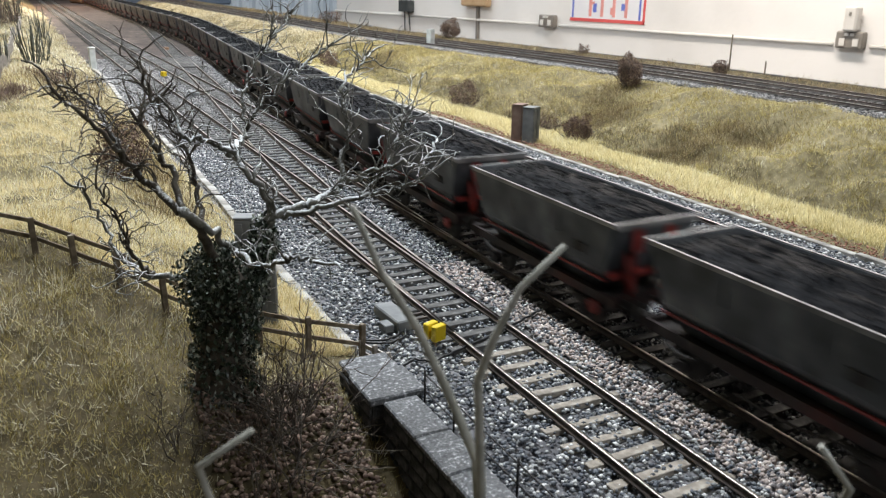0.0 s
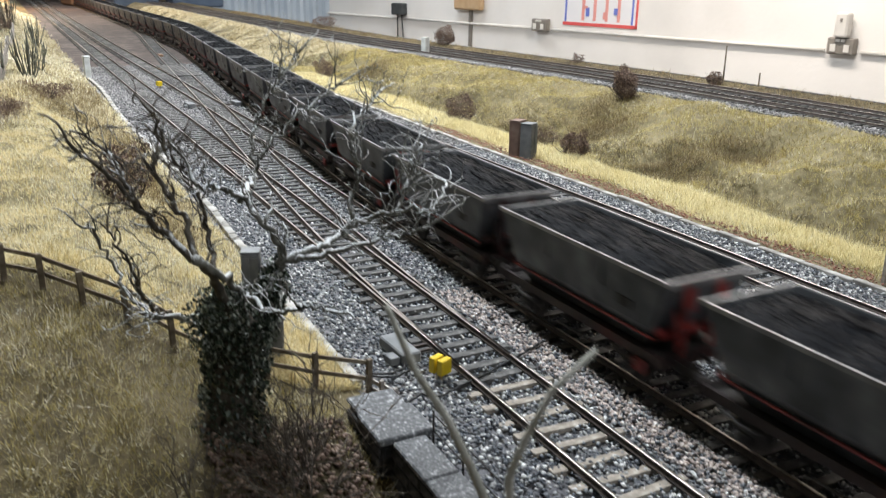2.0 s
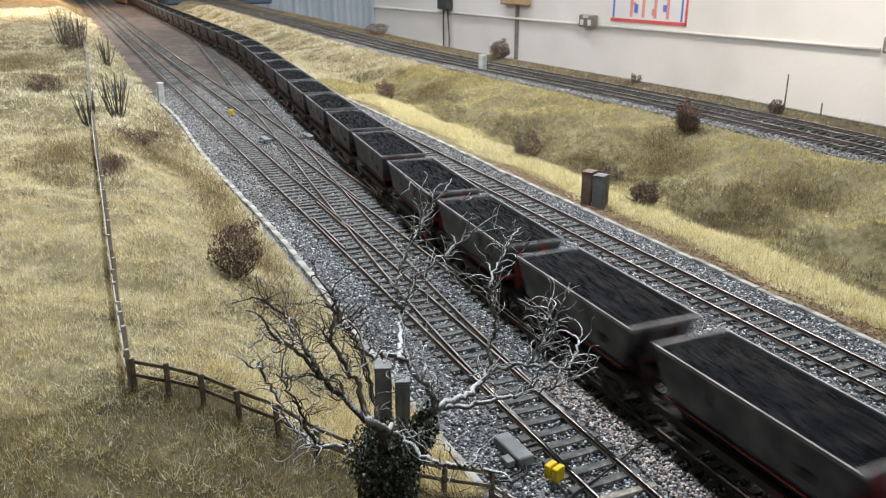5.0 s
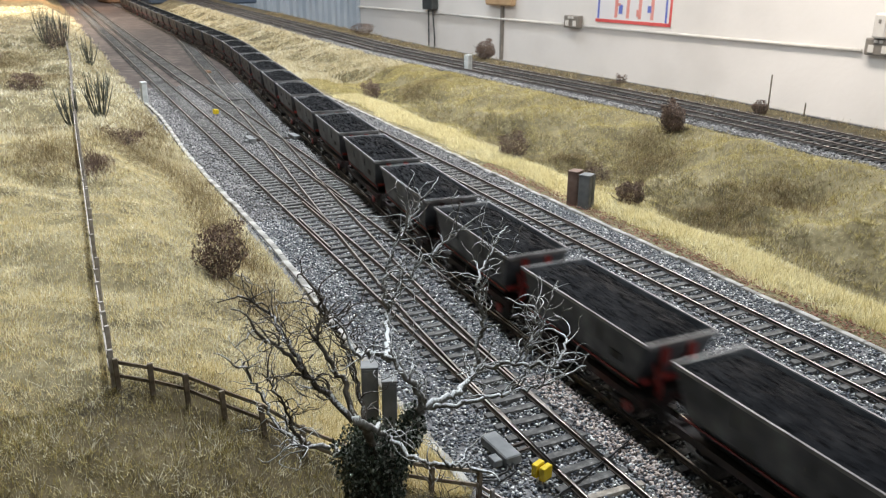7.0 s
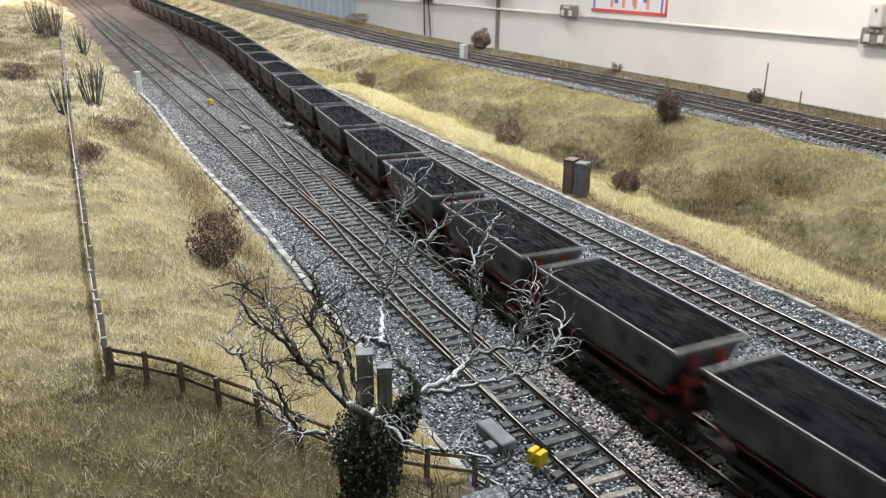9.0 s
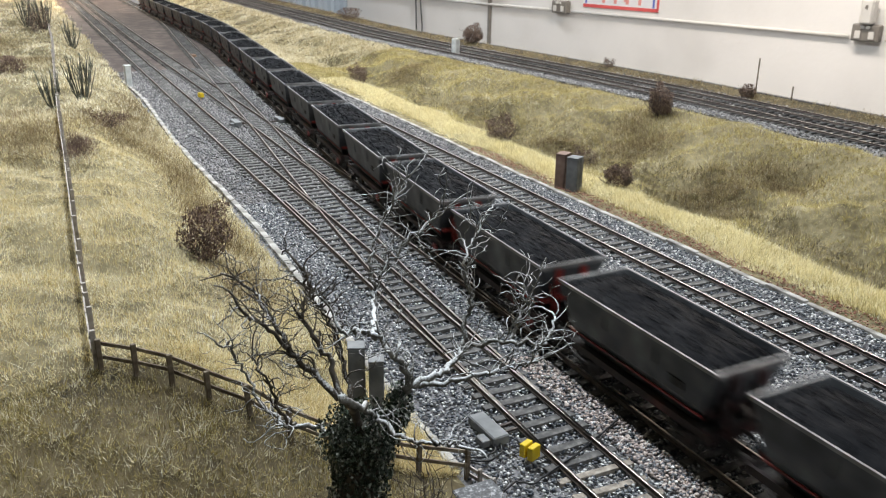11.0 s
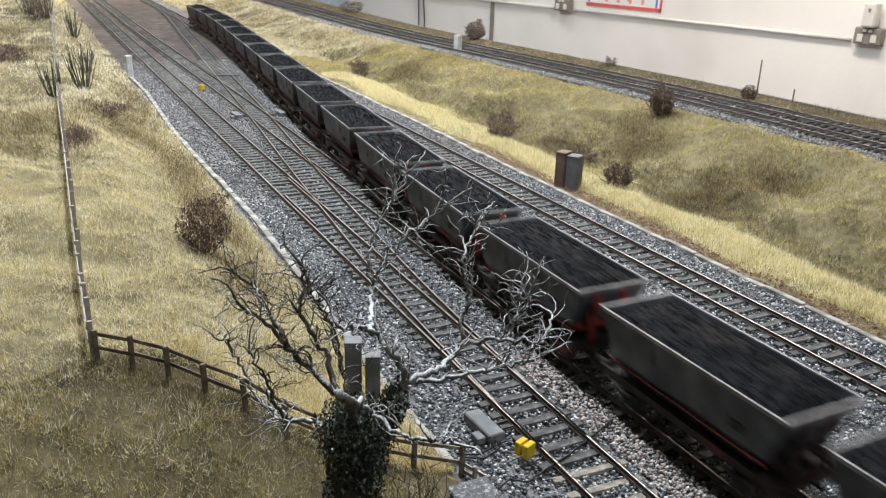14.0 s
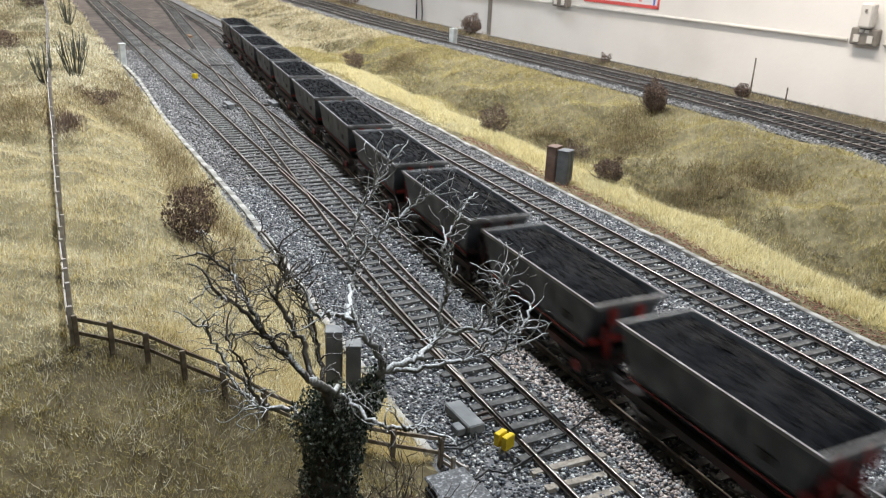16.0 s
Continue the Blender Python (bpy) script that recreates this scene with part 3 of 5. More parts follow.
def rear_ballast():
    n = 15000
    y = r0.uniform(0.3, 3.0, n)
    x = e_edge(y) + np.where(r0.rand(n) < 0.75, r0.uniform(-0.010, 0.026, n), r0.uniform(0.0, 0.19, n))
    tmp = stones("ballast", n, 0, 1, 0, 1, 0.004, M["stones_dusty"], z=0.0, label="grey ballast shoulder of the rear line", seed=6)
    co = np.zeros(n * 18, dtype=np.float32)
    tmp.data.vertices.foreach_get("co", co)
    co = co.reshape(n, 6, 3)
    mid = co.mean(1)
    co[..., 0] += (x - mid[:, 0])[:, None]
    co[..., 1] += (y - mid[:, 1])[:, None]
    co[..., 2] += 0.026
    tmp.data.vertices.foreach_set("co", co.ravel())


rear_ballast()


# ---- static grass ----
def grass(name, n, xf, y0, y1, length, mat, label, seed, power=1.0, width=0.00045):
    r = np.random.RandomState(seed)
    y = y0 + (y1 - y0) * r.rand(n) ** power
    lo, hi = xf(y)
    x = lo + (hi - lo) * r.rand(n)
    m = max(1, n // 8)
    k = r.randint(0, m, n)
    spread = 0.0022 * (1 + 0.9 * np.maximum(0, y[k] - 0.6))
    ox, oy = r.normal(0, 1, n) * spread, r.normal(0, 1, n) * spread
    x, y = x[k] + ox, y[k] + oy
    keep = (lumps(x * 3.1, y * 2.7, 1.0) + r.uniform(-1.3, 1.0, n)) < 0.75
    keep &= ((x - 0.112) / 0.036) ** 2 + ((y - 0.338) / 0.042) ** 2 + r.uniform(-0.7, 0.5, n) > 1
    x, y, ox, oy = x[keep], y[keep], ox[keep], oy[keep]
    n = len(x)
    z = ground(x, y) - 0.0006
    ln = length * r.uniform(0.45, 1.25, n) * (1 + 0.35 * lumps(x * 2, y * 2, 1.0))
    a = np.arctan2(oy, ox) + r.normal(0, 0.7, n)
    lean = np.clip(np.abs(r.normal(0.85, 0.45, n)), 0, 1.45)
    dx, dy = np.cos(a) * np.sin(lean), np.sin(a) * np.sin(lean)
    w = width * r.uniform(0.7, 1.3, n) * (1 + 0.5 * np.maximum(0, y - 1))
    b = r.uniform(0, math.tau, n)
    px, py = np.cos(b) * w, np.sin(b) * w
    v = np.zeros((n, 3, 3))
    v[:, 0] = np.stack([x - px, y - py, z], -1)
    v[:, 1] = np.stack([x + px, y + py, z], -1)
    v[:, 2] = np.stack([x + dx * ln, y + dy * ln, z + np.cos(lean) * ln], -1)
    faces = np.arange(n * 3).reshape(-1, 3)
    return tagged(raw(name, v.reshape(-1, 3), faces, mat), label, "grass", kind="stuff")


def left_near(y): return -0.36 + 0 * y, np.where(y < 0.36, 0.152, 0.166)
def left_far(y): return -0.9 + 0 * y, 0.164 + 0 * y
def right_all(y): return 0.590 + 0 * y, e_edge(y) - 0.012
def hollow(y): return 0.70 + 0.03 * np.sin(y * 9), 0.84 + 0.04 * np.sin(y * 6 + 1)
def right_strip(y): return 0.594 + 0.01 * np.sin(y * 19), 0.668 + 0.012 * np.sin(y * 11)
def rear_strip(y): return e_edge(y) + 0.195, e_edge(y) + 0.235


def inside_fence(y): return -0.36 + 0 * y, np.clip(0.152 + 0 * y, None, np.where(y < 0.36, 0.152, 0.166 - (y - 0.40) * 1.25))
def beyond_fence(y): return np.where(y < 0.53, 0.166 - (y - 0.40) * 1.25, -0.40), 0.166 + 0 * y
def outer_field(y): return -0.40 + 0 * y, -0.02 + 0 * y


def tufts(patches, n, length, mat, label, seed, width):
    """Grass of another colour, thick in the middle of each patch and ragged at its rim: (x, y, half width, half length)."""
    r = np.random.RandomState(seed)
    area = np.array([p[2] * p[3] for p in patches])
    k = r.choice(len(patches), n, p=area / area.sum())
    px, py, rx, ry = np.array(patches).T
    u, a = r.rand(n) ** 0.6 * (1 + 0.25 * r.randn(n)), r.uniform(0, math.tau, n)
    x, y = px[k] + rx[k] * u * np.cos(a), py[k] + ry[k] * u * np.sin(a)
    ok = ((x < 0.164) | (x > 0.595)) & (x < e_edge(y) - 0.012)
    x, y = x[ok], y[ok]
    n = len(x)
    z = ground(x, y) - 0.0004
    ln = length * r.uniform(0.5, 1.35, n)
    a, lean = r.uniform(0, math.tau, n), np.clip(np.abs(r.normal(0.8, 0.4, n)), 0, 1.4)
    b, w = r.uniform(0, math.tau, n), width * r.uniform(0.7, 1.3, n)
    v = np.stack([np.stack([x - np.cos(b) * w, y - np.sin(b) * w, z], -1), np.stack([x + np.cos(b) * w, y + np.sin(b) * w, z], -1),
                  np.stack([x + np.cos(a) * np.sin(lean) * ln, y + np.sin(a) * np.sin(lean) * ln, z + np.cos(lean) * ln], -1)], 1)
    return tagged(raw("grass", v.reshape(-1, 3), np.arange(n * 3).reshape(-1, 3), mat), label, "grass", kind="stuff")


tufts([(0.135, 1.16, 0.030, 0.16), (0.128, 0.97, 0.026, 0.10), (0.138, 0.87, 0.018, 0.10), (0.106, 1.39, 0.040, 0.14), (0.06, 1.30, 0.05, 0.09),
       (-0.035, 1.20, 0.050, 0.10), (-0.06, 1.42, 0.05, 0.08), (-0.02, 1.98, 0.10, 0.09), (0.12, 0.72, 0.030, 0.06), (0.135, 1.65, 0.028, 0.18), (-0.12, 2.4, 0.09, 0.12)],
      60000, 0.0080, M["grass_umber"], "dull brown grass on the field edge and hummock sides", 41, 0.00045)
tufts([(0.016, 1.13, 0.020, 0.042)], 2600, 0.009, M["brown_leaf"], "dead russet undergrowth round the fence", 42, 0.0004)
tufts([(0.885, 0.825, 0.045, 0.060), (0.80, 0.86, 0.06, 0.06), (0.735, 0.81, 0.05, 0.07), (0.885, 1.12, 0.055, 0.07), (0.76, 1.16, 0.05, 0.09), (0.80, 1.90, 0.05, 0.07), (0.70, 1.30, 0.04, 0.06), (0.93, 1.19, 0.04, 0.04)],
      52000, 0.0085, M["grass_umber"], "matted brown dead grass in folds of the bank", 43, 0.00038)
grass("grass", 250000, inside_fence, 0.06, 0.53, 0.0050, M["grass_brown"], "dry brown static grass on the slope under the tree", 11, 1.0, 0.00022)
grass("grass", 300000, beyond_fence, 0.41, 1.35, 0.0062, M["grass_gold"], "pale golden static grass of the lineside field", 17, 1.1, 0.00028)
grass("grass", 190000, left_far, 1.3, 5.0, 0.010, M["grass_pale"], "pale dry grass of the far field", 12, 1.7, 0.0007)
grass("grass", 270000, right_all, 0.25, 2.2, 0.0078, M["grass_olive"], "olive and straw grass on the cutting slope", 13, 1.2, 0.00034)
grass("grass", 45000, hollow, 0.35, 1.9, 0.010, M["grass_dead"], "matted grey-brown dead grass in the hollow", 19, 1.2, 0.0005)
grass("grass", 90000, right_all, 2.2, 5.5, 0.010, M["grass_pale"], "straw grass on the distant bank", 14, 1.5, 0.0008)
grass("grass", 110000, right_strip, 0.2, 1.9, 0.009, M["grass_lemon"], "bright straw grass along the kerb", 15, 1.1)
grass("grass", 18000, rear_strip, 0.4, 4.5, 0.009, M["grass_umber"], "dry grass verge behind the rear line", 16, 1.3)
grass("straw", 12000, inside_fence, 0.06, 0.53, 0.0085, M["straw"], "bleached straw fibres lying over the brown grass", 21, 1.0, 0.00022)
# short chips: glints on the brown grass, put into the colour
grass("straw", 60000, inside_fence, 0.06, 0.53, 0.0026, M["straw"], "near-white chips painted as glints in the brown grass", 24, 1.0, 0.00030)
grass("straw", 25000, beyond_fence, 0.41, 1.35, 0.0085, M["straw"], "bleached straw fibres lying over the field grass", 22, 1.2, 0.00024)
# the same painted glints as short chips on the field grass
grass("straw", 70000, beyond_fence, 0.41, 1.35, 0.0030, M["straw"], "near-white chips painted as glints in the field grass", 25, 1.2, 0.00036)
grass("straw", 26000, right_all, 0.25, 1.8, 0.0085, M["straw"], "bleached straw fibres lying on the slope", 23, 1.2, 0.00022)
stones("twig_litter", 1500, 0.078, 0.146, 0.295, 0.380, 0.0030, M["brown_leaf"], label="dark leaf litter under the tree and scrub", seed=10)
stones("leaf_litter", 2300, 0.570, 0.594, 0.2, 1.15, 0.0022, M["leaf_red"], label="reddish leaf litter beside the kerb", seed=9)


# ---- lineside concrete troughs ----
def trough(name, fn, y0, y1, width, step, label):
    t = thing(name, label, "cable trough")
    bm = bmesh.new()
    box(bm, -width / 2, width / 2, -step / 2 + 0.0004, step / 2 - 0.0004, -0.006, 0.0)
    me = mesh_of("lid", bevelled(bm, 0.0005), M["slab"])
    r = random.Random(8)
    y = y0
    while y < y1:
        x = fn(y)
        a = math.degrees(math.atan2(fn(y + 0.01) - fn(y - 0.01), 0.02))
        ob = new("lid", me)
        ob.parent = t
        ob.matrix_basis = pose(x + r.uniform(-0.0005, 0.0005), y, 0.0014 + r.uniform(-0.0008, 0.0008), 0, 0, -a + r.uniform(-1, 1))
        y += step
    return t


trough("cable_trough", lambda y: 0.173 + 0.004 * math.sin(y * 7 + 1.5) - 0.02 * max(0, y - 1.75), 0.43, 2.05, 0.0066, 0.038, "pale concrete cable trough lids edging the grass")
trough("cable_trough", lambda y: 0.5655 + 0.002 * math.sin(y * 5), -0.4, 3.2, 0.0062, 0.046, "long pale concrete kerb beside the ballast")


# ---- coal train ----
PITCH = 0.181
HL, HW, TOP, LOW = 0.0775, 0.0292, 0.0670, 0.0240
END_BOTTOM = 0.047


def hopper_body():
    bm = bmesh.new()

    def ring(hl, hw, z):
        return [bm.verts.new((sx * hw, sy * hl, z)) for sx, sy in ((-1, -1), (1, -1), (1, 1), (-1, 1))]
    outer = [ring(HL - 0.020, HW - 0.010, LOW), ring(HL - 0.0105, HW - 0.0035, 0.038), ring(HL, HW, TOP)]
    inner = [ring(HL - 0.0014, HW - 0.0014, TOP), ring(HL - 0.012, HW - 0.006, 0.045)]
    chain = outer + inner
    bm.faces.new(outer[0][::-1])
    for a, b in zip(chain, chain[1:]):
        for k in range(4):
            bm.faces.new((a[k], a[(k + 1) % 4], b[(k + 1) % 4], b[k]))
    bm.faces.new(chain[-1])
    return bm


def coal_mesh(seed):
    """A heaped, lumpy load: a bed of facets with loose lumps on it."""
    r = random.Random(seed)
    bm = bmesh.new()
    nx, ny = 24, 64
    g = []
    off = Vector((seed * 7.3, 0, 0))
    for i in range(nx + 1):
        row = []
        for j in range(ny + 1):
            u, w = -1 + 2 * i / nx, -1 + 2 * j / ny
            heap = (1 - u * u) ** 0.7 * (1 - w ** 6)
            z = TOP - 0.0045 + 0.0085 * heap + 0.0035 * heap * noise.noise(Vector((u * 1.3, w * 4, 0)) + off) + 0.0007 * r.uniform(-1, 1) * (heap > 0.02)
            row.append(bm.verts.new((u * (HW - 0.0017) + (r.uniform(-1, 1) * 0.0006 if 0 < i < nx else 0), w * (HL - 0.0018) + (r.uniform(-1, 1) * 0.0006 if 0 < j < ny else 0), z)))
        g.append(row)
    for i in range(nx):
        for j in range(ny):
            a, b, c, d = g[i][j], g[i + 1][j], g[i + 1][j + 1], g[i][j + 1]
            bm.faces.new((a, b, c))
            bm.faces.new((a, c, d))
    for _ in range(380):
        i, j = r.randint(1, nx - 1), r.randint(1, ny - 1)
        p = g[i][j].co
        s = r.uniform(0.0006, 0.0014)
        m = Matrix.Translation(p + Vector((0, 0, s * 0.3))) @ Euler((r.random() * 6, r.random() * 6, r.random() * 6)).to_matrix().to_4x4()
        bmesh.ops.create_cube(bm, size=s * 1.5, matrix=m @ Matrix.Diagonal((1, r.uniform(0.6, 1), r.uniform(0.5, 0.9), 1)))
    return mesh_of("coal_load", bm, M["coal"])


COAL = [coal_mesh(s) for s in (1, 2, 3, 4)]


def make_wagon():
    """Local y points to the rear of the train; z is up from the rail tops."""
    w = thing("coal_hopper_wagon", "weathered grey four-wheel coal hopper wagon with red underframe, heaped with coal", "wagon", group="coal train")
    body = part("body", hopper_body(), M["wagon_grey"], w, "dusty dark grey hopper body")
    bm = bmesh.new()
    for sx in (-1, 1):
        box(bm, sx * HW - 0.0009, sx * HW + 0.0007, -HL - 0.001, HL + 0.001, TOP - 0.0016, TOP + 0.0007)
    for sy in (-1, 1):
        box(bm, -HW + 0.0011, HW - 0.0011, sy * HL - 0.0010, sy * HL + 0.0010, TOP - 0.0030, TOP + 0.0006)
    part("rim", bm, M["wagon_rim"], body, "worn pale grey top rim")
    for sx in (-1, 1):
        bm = bmesh.new()
        box(bm, sx * 0.0245 - 0.0012, sx * 0.0245 + 0.0012, -0.074, 0.074, 0.0195, 0.0245)
        part("solebar", bm, M["dirty_red"], w, "sooty red solebar")
    for sx in (-1, 1):
        bm = bmesh.new()
        box(bm, sx * 0.0246 - 0.0006, sx * 0.0246 + 0.0006, -0.066, 0.066, 0.0318, 0.0331)
        part("side_stripe", bm, M["wagon_red"], body, "thin red ledge along the body side")
    bm = bmesh.new()
    box(bm, -0.0225, 0.0225, -0.070, 0.070, 0.0185, 0.0235)
    part("underframe", bm, M["black_iron"], w)
    for sy in (-1, 1):
        bm = bmesh.new()
        box(bm, -0.0275, 0.0275, sy * 0.0765 - 0.0015, sy * 0.0765 + 0.0015, 0.0185, 0.0255)
        part("headstock", bm, M["dirty_red"], w, "sooty red headstock beam")
        for sx in (-1, 1):
            bm = bmesh.new()
            tube(bm, [(sx * 0.014, sy * 0.0755, 0.0255), (sx * 0.0135, sy * 0.0690, 0.052)], [0.0016, 0.0013], 6)
            part("end_strut", bm, M["wagon_red"], w, "red end strut")
            bm = bmesh.new()
            disc(bm, 0.0022, 0.010, pose(sx * 0.0200, sy * 0.0825, 0.0225, 90), 10)
            disc(bm, 0.0052, 0.0012, pose(sx * 0.0200, sy * 0.0885, 0.0225, 90), 14)
            part("buffer", bm, M["black_iron"], w)
        bm = bmesh.new()
        tube(bm, [(0, sy * 0.078, 0.0225), (0, sy * 0.084, 0.0235), (0, sy * 0.0885, 0.020), (0, sy * 0.0895, 0.015)], [0.0012] * 4, 6)
        part("coupling", bm, M["black_iron"], w)
        bm = bmesh.new()
        for sx in (-1, 1):
            disc(bm, 0.0110, 0.0025, pose(sx * 0.0155, 0, 0, 0, 90), 24)
            disc(bm, 0.0118, 0.0008, pose(sx * 0.0140, 0, 0, 0, 90), 24)
            for k in range(4):
                disc(bm, 0.0016, 0.0006, pose(0, 0, 0, 90 * k) @ pose(sx * 0.0169, 0, 0.0062, 0, 90), 8)
        disc(bm, 0.0016, 0.046, pose(0, 0, 0, 0, 90), 8)
        ws = part("wheelset", bm, M["black_iron"], w, "dark steel wheelset")
        ws.location = (0, sy * 0.050, 0.0110)
        for sx in (-1, 1):
            bm = bmesh.new()
            box(bm, sx * 0.0235 - 0.0006, sx * 0.0235 + 0.0006, sy * 0.050 - 0.006, sy * 0.050 + 0.006, 0.008, 0.0194)
            part("axle_guard", bm, M["black_iron"], w)
            bm = bmesh.new()
            box(bm, sx * 0.0262 - 0.002, sx * 0.0262 + 0.002, sy * 0.050 - 0.003, sy * 0.050 + 0.003, 0.008, 0.0140)
            part("axlebox", bevelled(bm, 0.0005), M["black_iron"], w)
            bm = bmesh.new()
            v = [(sy * 0.050 - 0.013, 0.0188), (sy * 0.050 - 0.006, 0.0160), (sy * 0.050, 0.0152), (sy * 0.050 + 0.006, 0.0160), (sy * 0.050 + 0.013, 0.0188)]
            tube(bm, [(sx * 0.0262, q, z) for q, z in v], [0.0009, 0.0014, 0.0018, 0.0014, 0.0009], 5)
            part("leaf_spring", bm, M["black_iron"], w)
    bm = bmesh.new()
    tube(bm, [(-0.0262, -0.055, 0.0185), (-0.0268, -0.020, 0.0125), (-0.0268, 0.012, 0.0120)], [0.0007] * 3, 5)
    part("brake_lever", bm, M["black_iron"], w)
    bm = bmesh.new()
    disc(bm, 0.0040, 0.0016, pose(-0.0275, -0.062, 0.0160, 0, 90), 14)
    part("brake_disc", bm, M["wagon_red"], w, "red disc on the solebar")
    for q in (-0.022, 0.022):
        for sx in (-1, 1):
            bm = bmesh.new()
            tube(bm, [(sx * 0.017, q - 0.012, LOW), (sx * 0.010, q, 0.008), (sx * 0.017, q + 0.012, LOW)], [0.002, 0.0035, 0.002], 5)
            part("discharge_door", bm, M["black_iron"], w)
    for sy in (-1, 1):
        for sx in (-1, 1):
            bm = bmesh.new()
            box(bm, sx * 0.011 - 0.003, sx * 0.011 + 0.003, sy * (HL - 0.0020) - 0.0011, sy * (HL - 0.0020) + 0.0011, TOP - 0.017, TOP - 0.0035)
            part("end_panel", bm, M["wagon_red"], w, "red painted end marking")
    for sy in (-1, 1):
        bm = bmesh.new()
        box(bm, -0.0225, 0.0225, sy * 0.0672 - 0.0012, sy * 0.0672 + 0.0012, 0.0330, 0.0360)
        part("end_beam", bm, M["wagon_red"], w, "red beam across the hopper end")
        for sx in (-1, 1):
            bm = bmesh.new()
            box(bm, sx * 0.0100 - 0.0014, sx * 0.0100 + 0.0014, sy * 0.0722 - 0.0010, sy * 0.0722 + 0.0010, 0.0255, 0.0500)
            part("end_post", bm, M["wagon_red"], w, "red upright at the hopper end")
    for sx in (-1, 1):
        for q in (-0.026, 0.026):
            bm = bmesh.new()
            box(bm, sx * 0.0284 - 0.0005, sx * 0.0284 + 0.0005, q - 0.0005, q + 0.0005, 0.050, TOP - 0.002)
            part("side_rib", bm, M["wagon_grey"], body)
        bm = bmesh.new()
        box(bm, sx * 0.0276 - 0.0004, sx * 0.0276 + 0.0004, -0.050, -0.040, 0.044, 0.049)
        part("data_panel", bm, M["black_iron"], body, "small black panel on the side")
    load = new("coal_load", COAL[0])
    load.parent = w
    tagged(load, "heaped black coal")
    return w


WAGONS = 47
first = make_wagon()
wagons = [first] + [copy_thing(first, pose(0, 0, 0)) for _ in range(WAGONS - 1)]
for k, w in enumerate(wagons):
    for c in w.children:
        if c.name.startswith("coal_load"):
            c.data = COAL[(k * 7 + k // 5) % 4]
            c.rotation_euler = (0, 0, math.pi * (k % 2))
        elif k % 6 == 2 and c.name.startswith(("end_", "brake_disc")):
            c.material_slots[0].link = "OBJECT"
            c.material_slots[0].material = M["dirty_red"]


# ---- plants ----
def twig(bm, p, d, length, r, rnd, depth, wild=0.55, sides=5, droop=0.0, curl=0.0):
    """A crooked branch that forks; curl: how far it winds from step to step."""
    pts, rad = [Vector(p)], [r]
    d = Vector(d).normalized()
    n = max(4, int(length / 0.0032)) if curl else max(4, int(length / 0.0045))
    kids = []
    axis = Vector((rnd.uniform(-1, 1), rnd.uniform(-1, 1), rnd.uniform(-1, 1))).normalized()
    for i in range(n):
        d = (d + wild * Vector((rnd.uniform(-1, 1), rnd.uniform(-1, 1), rnd.uniform(-1, 1) - droop))).normalized()
        if curl:
            if rnd.random() < 0.38:
                axis = (-axis + 0.7 * Vector((rnd.uniform(-1, 1), rnd.uniform(-1, 1), rnd.uniform(-1, 1)))).normalized()
            d = (Matrix.Rotation(curl * rnd.uniform(0.4, 1.2), 3, axis) @ d).normalized()
        pts.append(pts[-1] + d * (length / n))
        rad.append(r * (1 - 0.6 * (i + 1) / n))
        if depth > 0 and i >= 1 and rnd.random() < (0.21 if curl else 0.55):
            kids.append((pts[-1].copy(), (d + 0.9 * Vector((rnd.uniform(-1, 1), rnd.uniform(-1, 1), rnd.uniform(-0.6, 1)))).normalized(), rad[-1]))
    tube(bm, pts, rad, sides)
    for q, e, rr in kids:
        twig(bm, q, e, length * rnd.uniform(0.45, 0.75), max(0.00026, rr * 0.72), rnd, depth - 1, wild, max(4, sides - 1), droop, curl)


def limb(bm, pts, r0, r1, rnd, twigs, reach):
    """A thick limb along a few bends, with crooked twigs towards its end."""
    pts = [Vector(p) for p in pts]
    fine = []
    for i in range(len(pts) - 1):
        a, b = pts[i], pts[i + 1]
        pa, pb = pts[max(0, i - 1)], pts[min(len(pts) - 1, i + 2)]
        for k in range(6):
            t = k / 6
            q = 0.5 * (2 * a + (b - pa) * t + (2 * pa - 5 * a + 4 * b - pb) * t * t + (3 * a - 3 * b + pb - pa) * t ** 3)
            fine.append(q + 0.0015 * Vector((rnd.uniform(-1, 1), rnd.uniform(-1, 1), rnd.uniform(-1, 1))))
    fine.append(pts[-1])
    n = len(fine) - 1
    rad = [0.56 * (r0 + (r1 - r0) * (i / n) ** 0.6) for i in range(n + 1)]
    tube(bm, fine, rad, 8)
    for _ in range(int(twigs * 3.0)):
        i = rnd.randint(int(n * 0.3), n)
        d = (fine[i] - fine[max(0, i - 2)]).normalized() + 0.9 * Vector((rnd.uniform(-1, 1), rnd.uniform(-1, 1), rnd.uniform(-0.5, 1)))
        twig(bm, fine[i], d, reach * rnd.uniform(0.6, 1.4), max(0.00042, min(0.0008, rad[i] * 0.4)), rnd, 2, 0.14, curl=0.75)
    twig(bm, fine[-1], fine[-1] - fine[-3], reach * 1.1, r1 * 0.7, rnd, 2, 0.14, curl=0.7)


